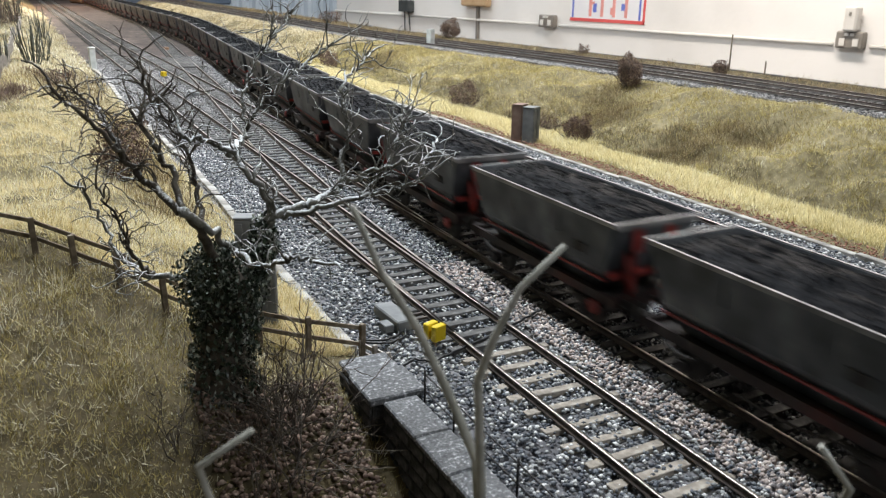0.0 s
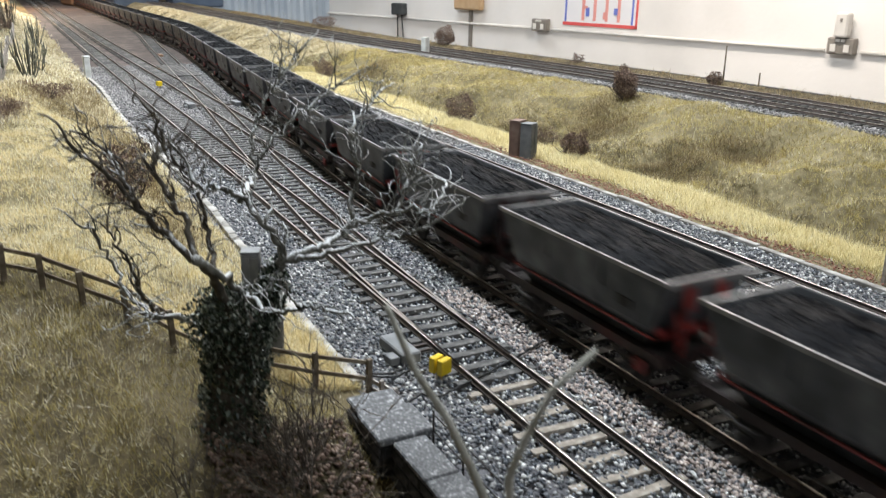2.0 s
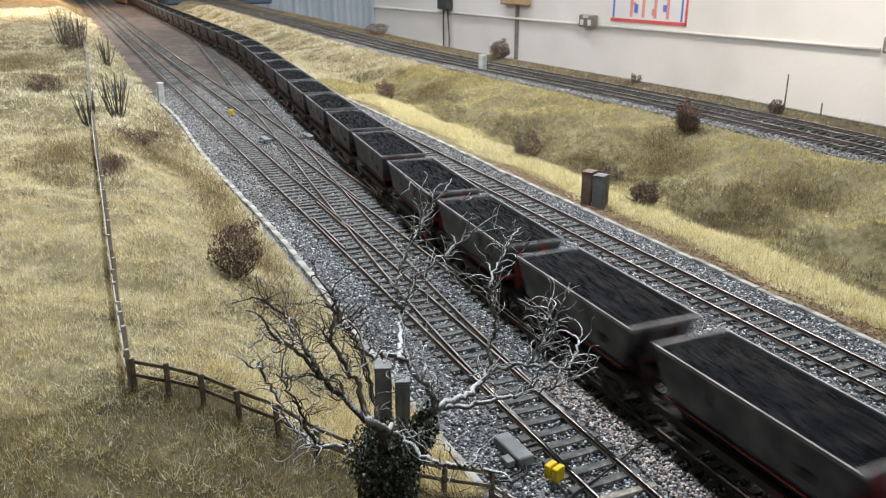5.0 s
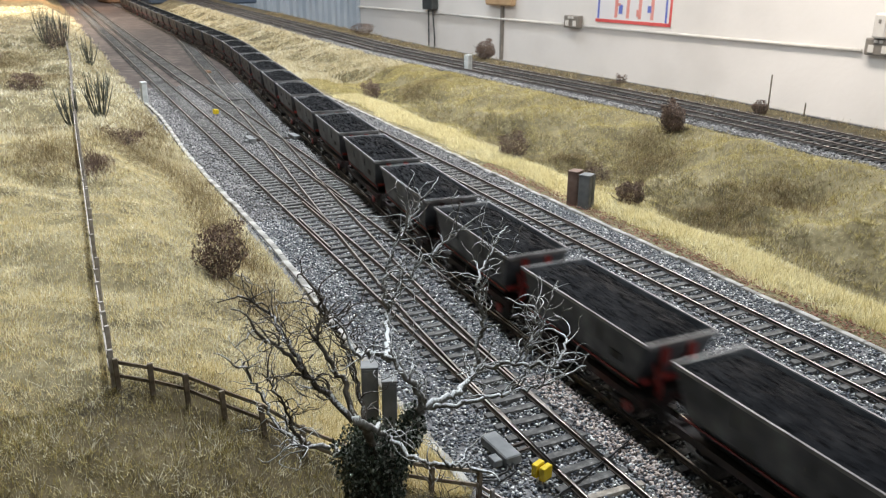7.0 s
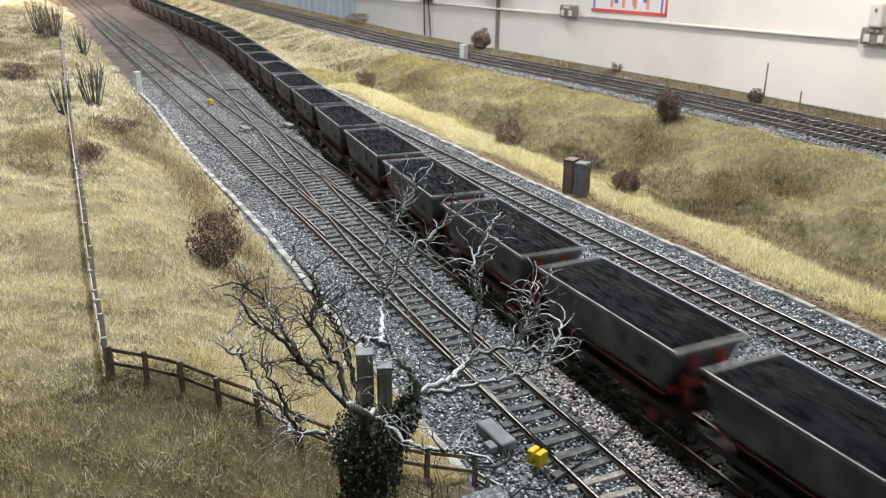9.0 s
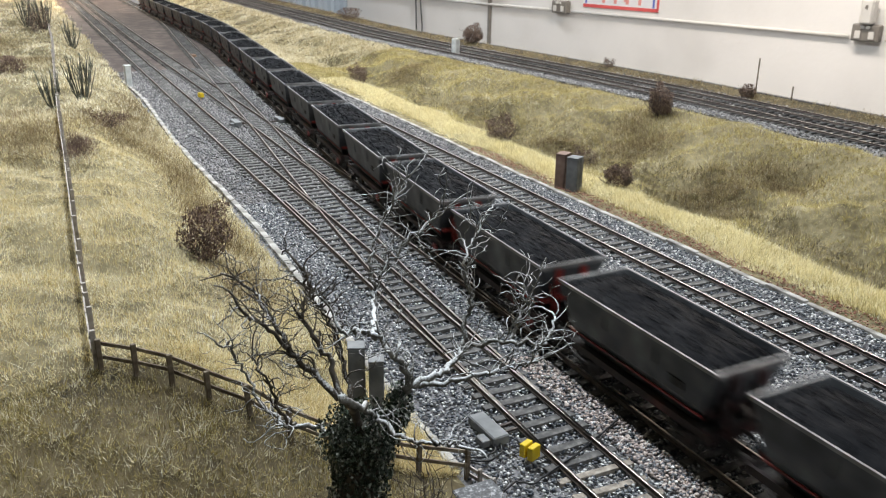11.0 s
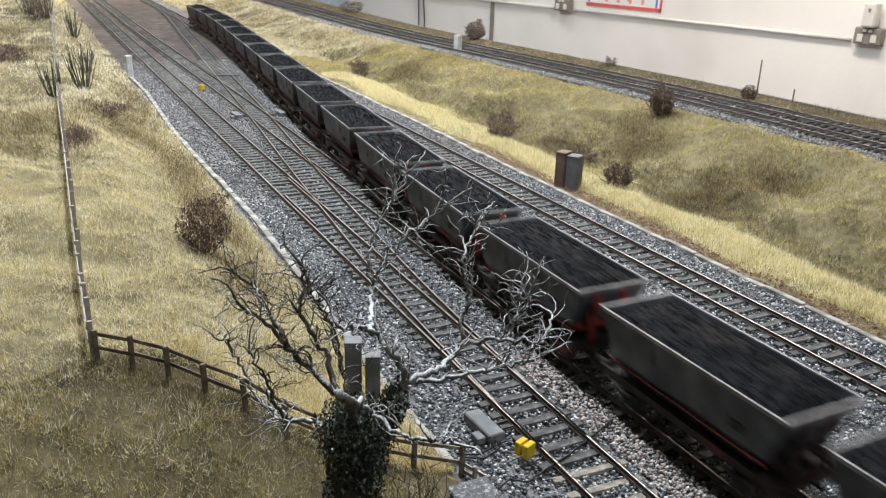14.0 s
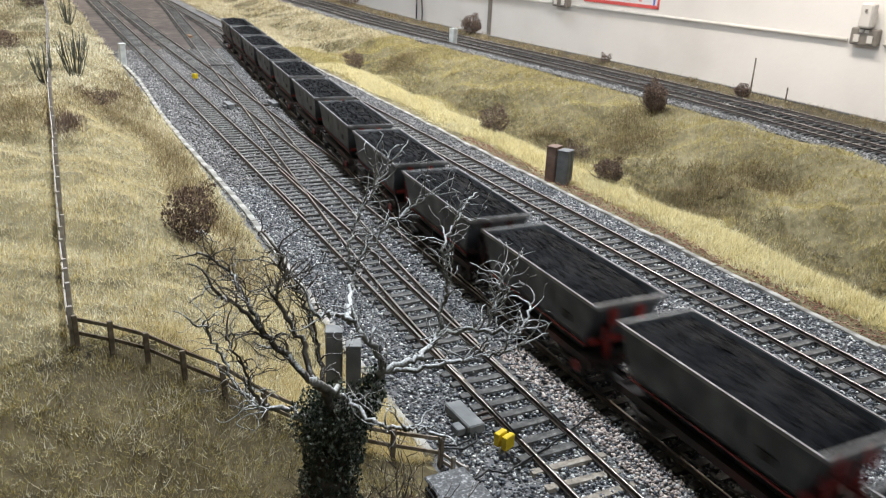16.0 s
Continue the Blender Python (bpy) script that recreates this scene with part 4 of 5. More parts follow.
def leaves(bm, centre, spread, n, size, rnd, hollow=0.0):
    for _ in range(n):
        while True:
            v = Vector((rnd.uniform(-1, 1), rnd.uniform(-1, 1), rnd.uniform(-1, 1)))
            if hollow < v.length < 1:
                break
        p = Vector(centre) + Vector((v.x * spread[0], v.y * spread[1], v.z * spread[2]))
        m = Matrix.Translation(p) @ Euler((rnd.random() * 6, rnd.random() * 6, rnd.random() * 6)).to_matrix().to_4x4()
        s = size * rnd.uniform(0.6, 1.3)
        vs = [bm.verts.new(m @ Vector(q)) for q in ((-s * 0.5, 0, 0), (0, -s * 0.35, s * 0.12), (s * 0.6, 0, 0), (0, s * 0.35, s * 0.12))]
        bm.faces.new(vs[:3])
        bm.faces.new((vs[0], vs[2], vs[3]))


def gnarled_tree():
    rnd = random.Random(21)
    t = thing("bare_tree", "gnarled bare tree with ivy-clad trunk and crooked grey branches paler on top", "tree")
    bm = bmesh.new()
    tube(bm, [(0.090, 0.383, -0.012), (0.092, 0.382, 0.012), (0.096, 0.380, 0.040), (0.100, 0.378, 0.058), (0.101, 0.377, 0.070)], [0.014, 0.0115, 0.0095, 0.0095, 0.007], 12)
    part("trunk", bm, M["bark_dark"], t, "dark trunk under ivy")
    limbs = [
        # low limb reaching out over the fence
        ([(0.095, 0.385, 0.052), (0.082, 0.404, 0.057), (0.066, 0.408, 0.060), (0.058, 0.426, 0.066), (0.052, 0.438, 0.082), (0.044, 0.436, 0.098)], 0.0040, 0.0010, 8, 0.020, "bark"),
        ([(0.070, 0.408, 0.059), (0.062, 0.402, 0.074), (0.056, 0.404, 0.090), (0.050, 0.404, 0.104)], 0.0022, 0.0008, 5, 0.018, "bark_brown"),
        # great leaning limbs over the field
        ([(0.094, 0.372, 0.066), (0.086, 0.360, 0.090), (0.076, 0.352, 0.104), (0.068, 0.368, 0.112), (0.060, 0.367, 0.123), (0.048, 0.366, 0.139), (0.040, 0.360, 0.148)], 0.0050, 0.0012, 7, 0.020, "bark_brown"),
        ([(0.060, 0.367, 0.123), (0.056, 0.382, 0.134), (0.054, 0.404, 0.139), (0.046, 0.410, 0.146)], 0.0026, 0.0010, 6, 0.020, "bark_brown"),
        ([(0.078, 0.354, 0.102), (0.076, 0.366, 0.118), (0.068, 0.373, 0.136), (0.072, 0.378, 0.146), (0.070, 0.374, 0.158)], 0.0032, 0.0010, 9, 0.020, "bark_brown"),
        ([(0.086, 0.362, 0.090), (0.088, 0.376, 0.104), (0.086, 0.384, 0.120), (0.081, 0.387, 0.133)], 0.0030, 0.0010, 8, 0.020, "bark_brown"),
        # white limb sagging across the front of the trunk
        ([(0.076, 0.350, 0.105), (0.088, 0.356, 0.095), (0.098, 0.366, 0.082), (0.104, 0.347, 0.079), (0.108, 0.330, 0.084), (0.112, 0.318, 0.091), (0.118, 0.316, 0.088)], 0.0034, 0.0013, 4, 0.018, "bark"),
        # right stem, its arch and the tall leader
        ([(0.103, 0.376, 0.062), (0.111, 0.370, 0.078), (0.116, 0.364, 0.094), (0.110, 0.364, 0.110), (0.099, 0.366, 0.124), (0.091, 0.364, 0.129), (0.082, 0.362, 0.131)], 0.0050, 0.0014, 6, 0.020, "bark"),
        ([(0.100, 0.366, 0.123), (0.108, 0.388, 0.121), (0.120, 0.418, 0.122), (0.130, 0.424, 0.133), (0.150, 0.426, 0.150), (0.165, 0.425, 0.160)], 0.0030, 0.0010, 8, 0.019, "bark"),
        ([(0.120, 0.418, 0.122), (0.122, 0.426, 0.138), (0.130, 0.432, 0.152), (0.144, 0.440, 0.166), (0.152, 0.444, 0.175)], 0.0022, 0.0008, 8, 0.018, "bark"),
        # right-hand limbs over the line
        ([(0.116, 0.364, 0.093), (0.132, 0.361, 0.098), (0.143, 0.367, 0.100), (0.152, 0.374, 0.102), (0.160, 0.360, 0.110), (0.167, 0.340, 0.118), (0.177, 0.336, 0.119), (0.186, 0.344, 0.126)], 0.0040, 0.0010, 8, 0.018, "bark"),
        ([(0.152, 0.374, 0.102), (0.155, 0.378, 0.115), (0.158, 0.379, 0.129), (0.157, 0.386, 0.143), (0.170, 0.398, 0.152), (0.182, 0.410, 0.158)], 0.0030, 0.0009, 9, 0.018, "bark"),
        ([(0.120, 0.363, 0.094), (0.134, 0.352, 0.098), (0.150, 0.342, 0.105), (0.160, 0.338, 0.106), (0.172, 0.332, 0.112)], 0.0030, 0.0010, 5, 0.018, "bark"),
        ([(0.164, 0.350, 0.114), (0.170, 0.352, 0.128), (0.176, 0.356, 0.138)], 0.0018, 0.0008, 7, 0.018, "bark"),
    ]
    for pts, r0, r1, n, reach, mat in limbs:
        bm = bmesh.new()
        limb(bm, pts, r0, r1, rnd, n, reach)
        part("limb", bm, M[mat], t, "crooked dark brown limb with winding twigs" if mat == "bark_brown" else "crooked grey limb, paler on top, with winding twigs")
    bm = bmesh.new()
    for z, sx, n in ((0.008, 0.020, 700), (0.026, 0.017, 800), (0.042, 0.017, 900), (0.056, 0.019, 900), (0.066, 0.020, 500)):
        leaves(bm, (0.092 + 0.12 * z, 0.381, z), (sx, sx, 0.013), int(n * 1.8), 0.0025, rnd, 0.45)
    leaves(bm, (0.092, 0.370, 0.074), (0.012, 0.012, 0.012), 700, 0.0022, rnd, 0.2)
    leaves(bm, (0.113, 0.369, 0.080), (0.007, 0.007, 0.015), 700, 0.0025, rnd, 0.4)
    leaves(bm, (0.094, 0.381, 0.062), (0.021, 0.021, 0.018), 1500, 0.0020, rnd, 0.5)
    leaves(bm, (0.088, 0.386, -0.006), (0.026, 0.024, 0.010), 1300, 0.0025, rnd, 0.2)
    part("ivy", bm, M["ivy"], t, "dense dark green ivy")
    return t


gnarled_tree()


def bush(x, y, w, h, label, seed, leafy=400, leaf=0.0032, z=None, mat="brown_leaf", group=""):
    rnd = random.Random(seed)
    g = float(ground(x, y)) if z is None else z
    t = thing("bush", label, "bush", x, y, g - 0.002, group=group)
    for _ in range(13):
        bm = bmesh.new()
        a = rnd.random() * 6.28
        twig(bm, (0.15 * w * math.cos(a), 0.15 * w * math.sin(a), 0), (0.7 * math.cos(a), 0.7 * math.sin(a), 1.2), h * rnd.uniform(0.45, 0.72), 0.0007, rnd, 1, 0.35, 4)
        part("stem", bm, M["bark_dark"], t)
    if leafy:
        bm = bmesh.new()
        leaves(bm, (0, 0, h * 0.46), (w * 0.47, w * 0.47, h * 0.46), int(leafy * 2.0), leaf * 0.72, rnd, 0.15)
        for _ in range(7):
            a, q = rnd.random() * 6.28, rnd.uniform(0.25, 0.48)
            leaves(bm, (w * q * math.cos(a), w * q * math.sin(a), h * rnd.uniform(0.12, 0.95)), (w * 0.17, w * 0.17, h * 0.15), leafy // 8, leaf * 0.72, rnd)
        part("foliage", bm, M[mat], t)
    return t


BROWN = "small russet-brown leafless bush of fine twigs on the grass"
bush(0.096, 0.772, 0.054, 0.056, "round russet bush with dry brown leaves in the field", 31, 1000)
bush(0.655, 1.19, 0.054, 0.048, BROWN, 32, 900)
bush(0.655, 0.882, 0.040, 0.036, BROWN, 33, 800)
bush(0.790, 1.140, 0.044, 0.046, "small grey-brown thorny bush on the bank", 34, 330)
bush(0.965, 1.165, 0.046, 0.056, "taller brown bush at the top of the bank", 35, 1100, 0.004)
bush(0.668, 1.87, 0.045, 0.046, BROWN, 36, 600, 0.004)
bush(1.150, 2.20, 0.066, 0.055, "dense russet bush behind the rear line", 37, 900, 0.005)
bush(1.206, 1.63, 0.030, 0.024, "tiny brown bush on the rear verge", 44, 120, 0.004)
bush(1.213, 1.205, 0.034, 0.032, "low brown bush beside the wall side verge", 38, 300, 0.004)
bush(0.060, 1.300, 0.080, 0.024, "low sprawling brown bramble patch", 39, 500)
bush(-0.057, 1.86, 0.070, 0.045, "russet bush in the far field", 40, 400, 0.005)
bush(-0.35, 1.55, 0.080, 0.045, "russet bush in the far field", 41, 400, 0.005)
bush(1.105, 3.1, 0.10, 0.05, "low dry scrub behind the rear line", 42, 300, 0.006)


def shrub(x, y, h, seed, n=20):
    rnd = random.Random(seed)
    t = thing("tall_shrub", "tall bare upright shrub of grey-green stems beside the fence", "shrub", x, y, float(ground(x, y)) - 0.002, group="tall shrubs")
    for _ in range(n):
        bm = bmesh.new()
        a = rnd.random() * 6.28
        ca, sa, out, up = math.cos(a), math.sin(a), h * rnd.uniform(0.08, 0.34), h * rnd.uniform(0.6, 1.1)
        pts = [(0.004 * ca + out * ca * (q / 6) ** 0.7 + rnd.uniform(-0.0012, 0.0012), 0.004 * sa + out * sa * (q / 6) ** 0.7 + rnd.uniform(-0.0012, 0.0012), up * q / 6) for q in range(7)]
        tube(bm, pts, [0.0011 - 0.0001 * q for q in range(7)], 5)
        if rnd.random() < 0.6:
            p = Vector(pts[3])
            tube(bm, [p, p + Vector((0.05 * h * ca, 0.05 * h * sa, 0.14 * h)), p + Vector((0.04 * h * ca, 0.07 * h * sa, 0.34 * h))], [0.0008, 0.0007, 0.0004], 5)
        part("stem", bm, M["shrub_stem"], t)
    return t


shrub(0.050, 1.50, 0.075, 51)
shrub(0.006, 1.47, 0.060, 52)
shrub(0.040, 2.62, 0.100, 53, 26)
shrub(0.000, 2.70, 0.110, 54, 26)
shrub(0.095, 2.45, 0.080, 55)
shrub(0.075, 1.78, 0.060, 56, 9)
bush(0.022, 2.60, 0.060, 0.075, "russet bush among the tall shrubs at the fence end", 57, 500, 0.004)
# dark leafless scrub below the tree
for sx, sy, sh, sd in ((0.112, 0.350, 0.050, 61), (0.124, 0.362, 0.045, 62), (0.103, 0.335, 0.045, 63), (0.120, 0.335, 0.050, 64), (0.070, 0.345, 0.030, 65), (0.108, 0.318, 0.045, 66), (0.090, 0.310, 0.035, 68)):
    rnd = random.Random(sd)
    t = thing("thorn_scrub", "dark leafless thorn scrub growing under the tree", "scrub", sx, sy, float(ground(sx, sy)) - 0.004, group="thorn scrub")
    bm = bmesh.new()
    for _ in range(8):
        a = rnd.random() * 6.28
        twig(bm, (0.004 * math.cos(a), 0.004 * math.sin(a), 0), (0.5 * math.cos(a), 0.5 * math.sin(a), 1), sh * rnd.uniform(0.45, 0.95), 0.0005, rnd, 2, 0.3, 4)
    tagged(part("thicket", bm, M["bark_dark"], t), kind="stuff")

# pale bare saplings standing close before the lens
sap = thing("sapling", "pale grey bare sapling twigs rising beside the bridge", "sapling", 0, 0, 0)
TWIGS = [
    [(0.109, 0.138, 0.148), (0.102, 0.141, 0.140), (0.098, 0.143, 0.130), (0.096, 0.145, 0.121), (0.097, 0.144, 0.093), (0.100, 0.144, 0.0), (0.102, 0.146, -0.10)],
    [(0.079, 0.165, 0.152), (0.084, 0.162, 0.138), (0.090, 0.159, 0.127), (0.095, 0.156, 0.114), (0.099, 0.150, 0.100), (0.101, 0.147, 0.05)],
    [(0.055, 0.154, 0.116), (0.046, 0.159, 0.108), (0.048, 0.158, 0.098), (0.060, 0.154, 0.060), (0.080, 0.150, 0.0), (0.092, 0.147, -0.04)],
    [(0.146, 0.108, 0.114), (0.152, 0.105, 0.105), (0.150, 0.112, 0.080), (0.120, 0.130, 0.020), (0.104, 0.143, -0.03)],
]
for pts in TWIGS:
    bm = bmesh.new()
    tube(bm, pts[::-1], [0.0012 - 0.0006 * i / (len(pts) - 1) for i in range(len(pts))], 7)
    part("branch", bm, M["bark_sap"], sap)


# ---- fences ----
def fence(name, pts, spacing, height, rails, mat, label, thick=0.0016):
    t = thing(name, label, "fence")
    posts = []
    for (x0, y0), (x1, y1) in zip(pts, pts[1:]):
        n = max(1, round(math.hypot(x1 - x0, y1 - y0) / spacing))
        posts += [(x0 + (x1 - x0) * k / n, y0 + (y1 - y0) * k / n) for k in range(n)]
    posts.append(pts[-1])
    r = random.Random(70)
    bm = bmesh.new()
    box(bm, -thick, thick, -thick * 0.8, thick * 0.8, -0.010, height)
    me = mesh_of("post", bevelled(bm, 0.0003), mat)
    tops = []
    for x, y in posts:
        z = float(ground(x, y))
        ob = new("post", me)
        ob.parent = t
        ob.matrix_basis = pose(x, y, z + r.uniform(-0.001, 0.001), r.uniform(-3, 3), r.uniform(-3, 3), r.uniform(0, 20))
        tops.append(Vector((x, y, z)))
    for a, b in zip(tops, tops[1:]):
        for h in rails:
            bm = bmesh.new()
            d = (b - a).normalized()
            s = Vector((-d.y, d.x, 0)).normalized() * (thick + 0.0002)
            p, q = a + s + Vector((0, 0, h)), b + s + Vector((0, 0, h + r.uniform(-0.0006, 0.0006)))
            m = Matrix.Translation((p + q) / 2) @ (q - p).to_track_quat("Y", "Z").to_matrix().to_4x4()
            ln = (q - p).length / 2 + 0.0008
            box(bm, -0.0005, 0.0005, -ln, ln, -0.0011, 0.0011, m)
            part("rail", bm, mat, t)
    return t


fence("field_fence", [(-0.016, 0.530), (-0.012, 0.70), (-0.004, 0.95), (0.004, 1.23), (0.020, 1.70), (0.043, 2.27), (0.05, 2.6)], 0.034, 0.024, (0.021, 0.012), M["fence_pale"], "bleached post and rail fence running along the field")
fence("field_fence", [(-0.014, 0.526), (0.040, 0.480), (0.100, 0.440), (0.146, 0.416), (0.172, 0.404)], 0.027, 0.020, (0.0175, 0.0085), M["fence_wood"], "dark post and rail fence beside the tree", 0.0015)
fence("field_fence", [(0.172, 0.404), (0.179, 0.384)], 0.009, 0.011, (0.008, 0.003), M["fence_pale"], "short pale picket panel at the bridge pier", 0.0013)
fence("concrete_fence", [(0.584, 0.392), (0.600, 0.340), (0.612, 0.290)], 0.05, 0.026, (0.022, 0.014, 0.006), M["fence_pale"], "pale lineside fence panel at the kerb", 0.0020)


# ---- bridge parapet ----
para = thing("bridge_parapet", "dark masonry bridge parapet and pier with grey coping", "parapet")
bm = bmesh.new()
box(bm, 0.1565, 0.1695, -0.10, 0.337, -0.20, 0.0065)
part("wall", bm, M["stone_dark"], para)
bm = bmesh.new()
box(bm, 0.1515, 0.1755, 0.3375, 0.3785, -0.20, 0.0070)
part("pier", bm, M["stone_dark"], para)
# coursed blocks on the pier and wall faces
rnd = random.Random(77)
cache = []
for q in range(3):
    bm = bmesh.new()
    box(bm, -0.0055 - 0.001 * q, 0.0055 + 0.001 * q, -0.0012, 0.0, -0.0030, 0.0030)
    cache.append(mesh_of("block", bevelled(bm, 0.0005), M["stone_dark"]))
wall_part = [c for c in para.children if c.name.startswith("wall")][0]
pier_part = [c for c in para.children if c.name.startswith("pier")][0]
for row in range(12):
    z = 0.0025 - row * 0.0066
    for k in range(2):
        ob = new("block", cache[(row + k) % 2])
        ob.parent = pier_part
        ob.matrix_basis = pose(0.1575 + k * 0.0120 + 0.001 * (row % 2), 0.3375 + rnd.uniform(-0.0003, 0.0003), z)
    for k in range(3):
        ob = new("block", cache[(row + k) % 3])
        ob.parent = pier_part
        ob.matrix_basis = pose(0.1515 + rnd.uniform(-0.0003, 0.0003), 0.3440 + k * 0.0140 + 0.002 * (row % 2), z, 0, 0, -90)
    for k in range(11):
        ob = new("block", cache[(row + 2 * k) % 3])
        ob.parent = wall_part
        ob.matrix_basis = pose(0.1565 + rnd.uniform(-0.0003, 0.0003), 0.330 - k * 0.0150 - 0.004 * (row % 2), z, 0, 0, -90)


def coping(x0, x1, y0, y1, z0, z1):
    bm = bmesh.new()
    box(bm, x0, x1, y0, y1, z0, z1)
    part("coping_stone", bevelled(bm, 0.0008), M["coping"], para)


coping(0.1485, 0.1775, 0.3345, 0.3625, 0.0072, 0.0112)
coping(0.1510, 0.1765, 0.3630, 0.3830, 0.0072, 0.0096)
y = 0.3335
for ln in (0.034, 0.031, 0.036, 0.030, 0.035, 0.033, 0.036, 0.034, 0.032, 0.035):
    coping(0.1545, 0.1715, y - ln, y - 0.0005, 0.0067, 0.0100)
    y -= ln
hand = thing("handrail", "thin black wire handrail along the parapet", "handrail")
py = [0.331, 0.302, 0.250, 0.200, 0.150, 0.100]
for q in py:
    bm = bmesh.new()
    tube(bm, [(0.1745, q, -0.004), (0.1745, q, 0.0225)], [0.0005, 0.0005], 6)
    part("stanchion", bm, M["black_iron"], hand)
for h in (0.021, 0.012):
    bm = bmesh.new()
    tube(bm, [(0.1745, py[0], h - 0.0005 if h > 0.02 else h), (0.1748, 0.26, h - 0.001), (0.1745, py[-1], h)], [0.00035] * 3, 5)
    part("rail", bm, M["black_iron"], hand)


# ---- lineside equipment ----
def cabinet(x, y, w, d, h, rz, mat, label, z=None):
    g = float(ground(x, y)) if z is None else z
    t = thing("relay_cabinet", label, "cabinet", x, y, g - 0.001, rz, group="relay cabinets")
    bm = bmesh.new()
    box(bm, -w / 2, w / 2, -d / 2, d / 2, 0, h)
    body = part("body", bevelled(bm, 0.0006), mat, t)
    bm = bmesh.new()
    box(bm, -w / 2 - 0.0003, w / 2 + 0.0003, -d / 2 - 0.0003, d / 2 + 0.0003, h, h + 0.0014)
    part("roof", bevelled(bm, 0.0004), mat, t)
    for sx in (-1, 1):
        bm = bmesh.new()
        box(bm, sx * w / 4 - w / 4 + 0.0008, sx * w / 4 + w / 4 - 0.0008, -d / 2 - 0.0007, -d / 2 - 0.0001, 0.003, h - 0.002)
        part("door", bm, mat, body)
    return t


cabinet(0.5835, 0.908, 0.018, 0.014, 0.046, 30, M["rust_paint"], "rust-streaked grey relay cabinet beside the kerb")
cabinet(0.5875, 0.888, 0.017, 0.015, 0.045, 30, M["grey_paint"], "pale grey relay cabinet beside the kerb")
cabinet(0.1285, 0.470, 0.0105, 0.010, 0.060, -20, M["grey_paint"], "grey concrete relay cabinet behind the tree")
cabinet(0.1375, 0.460, 0.0092, 0.010, 0.056, -20, M["grey_paint"], "pale concrete relay cabinet behind the tree")
cabinet(0.985, 1.99, 0.017, 0.014, 0.042, 25, M["pale_paint"], "pale grey location cabinet by the rear line", 0.026)

post = thing("marker_post", "pale concrete marker post with a rounded cap", "post", 0.172, 1.965, -0.004, 10)
bm = bmesh.new()
box(bm, -0.0062, 0.0062, -0.005, 0.005, 0, 0.046)
part("shaft", bevelled(bm, 0.001), M["pale_paint"], post)
bm = bmesh.new()
box(bm, -0.0072, 0.0072, -0.006, 0.006, 0.046, 0.0495)
part("cap", bevelled(bm, 0.0012), M["pale_paint"], post)


def point_motor(x, y, rz, s=1.0):
    t = thing("point_motor", "grey point motor box beside the turnout", "point motor", x, y, -0.0015, rz, group="point motors")
    bm = bmesh.new()
    box(bm, -0.006 * s, 0.006 * s, -0.016 * s, 0.016 * s, 0.001, 0.0080 * s)
    part("case", bevelled(bm, 0.0008), M["grey_paint"], t)
    bm = bmesh.new()
    box(bm, -0.0125 * s, -0.0065 * s, -0.013 * s, -0.004 * s, 0.001, 0.0058 * s)
    part("junction_box", bevelled(bm, 0.0005), M["grey_paint"], t)
    bm = bmesh.new()
    box(bm, 0.0065 * s, 0.022 * s, 0.001, 0.003, 0.001, 0.003)
    box(bm, 0.0065 * s, 0.022 * s, -0.006, -0.0045, 0.001, 0.003)
    part("drive_rod", bm, M["rail_side"], t)
    return t


point_motor(0.2055, 0.437, 3)
point_motor(0.287, 1.47, 3)
point_motor(0.364, 1.465, 183)
point_motor(0.420, 1.75, 183)


def yellow_box(x, y, s):
    t = thing("yellow_lineside_box", "small bright yellow double box on a short stake", "lineside box", x, y, -0.003, 22, group="yellow boxes")
    for k in (0, 1):
        bm = bmesh.new()
        box(bm, -0.0042 * s, 0.0042 * s, (-0.0050 + 0.0058 * k) * s, (-0.0008 + 0.0058 * k) * s, 0.0055 * s, 0.0145 * s)
        part("panel", bevelled(bm, 0.0004), M["yellow"], t)
    bm = bmesh.new()
    box(bm, -0.0008, 0.0008, -0.0008, 0.0008, 0, 0.012 * s)
    part("stake", bm, M["wood"], t)


yellow_box(0.2135, 0.400, 1.0)
yellow_box(0.283, 1.75, 1.0)
box_o = thing("ground_signal", "orange-brown lineside box between the lines", "lineside box", 0.395, 2.42, -0.002)
bm = bmesh.new()
box(bm, -0.006, 0.006, -0.014, 0.014, 0, 0.008)
part("case", bevelled(bm, 0.001), M["wood_dark"], box_o)


def cable(pts, label):
    bm = bmesh.new()
    fine = []
    for i in range(len(pts) - 1):
        a, b = Vector(pts[i]), Vector(pts[i + 1])
        fine += [a.lerp(b, k / 4) + Vector((0, 0, 0.0004 * math.sin(3 * k + i))) for k in range(4)]
    fine.append(Vector(pts[-1]))
    tube(bm, fine, [0.0007] * len(fine), 6)
    solid("cable", bm, M["cable"], label, "cable", "lineside cables")


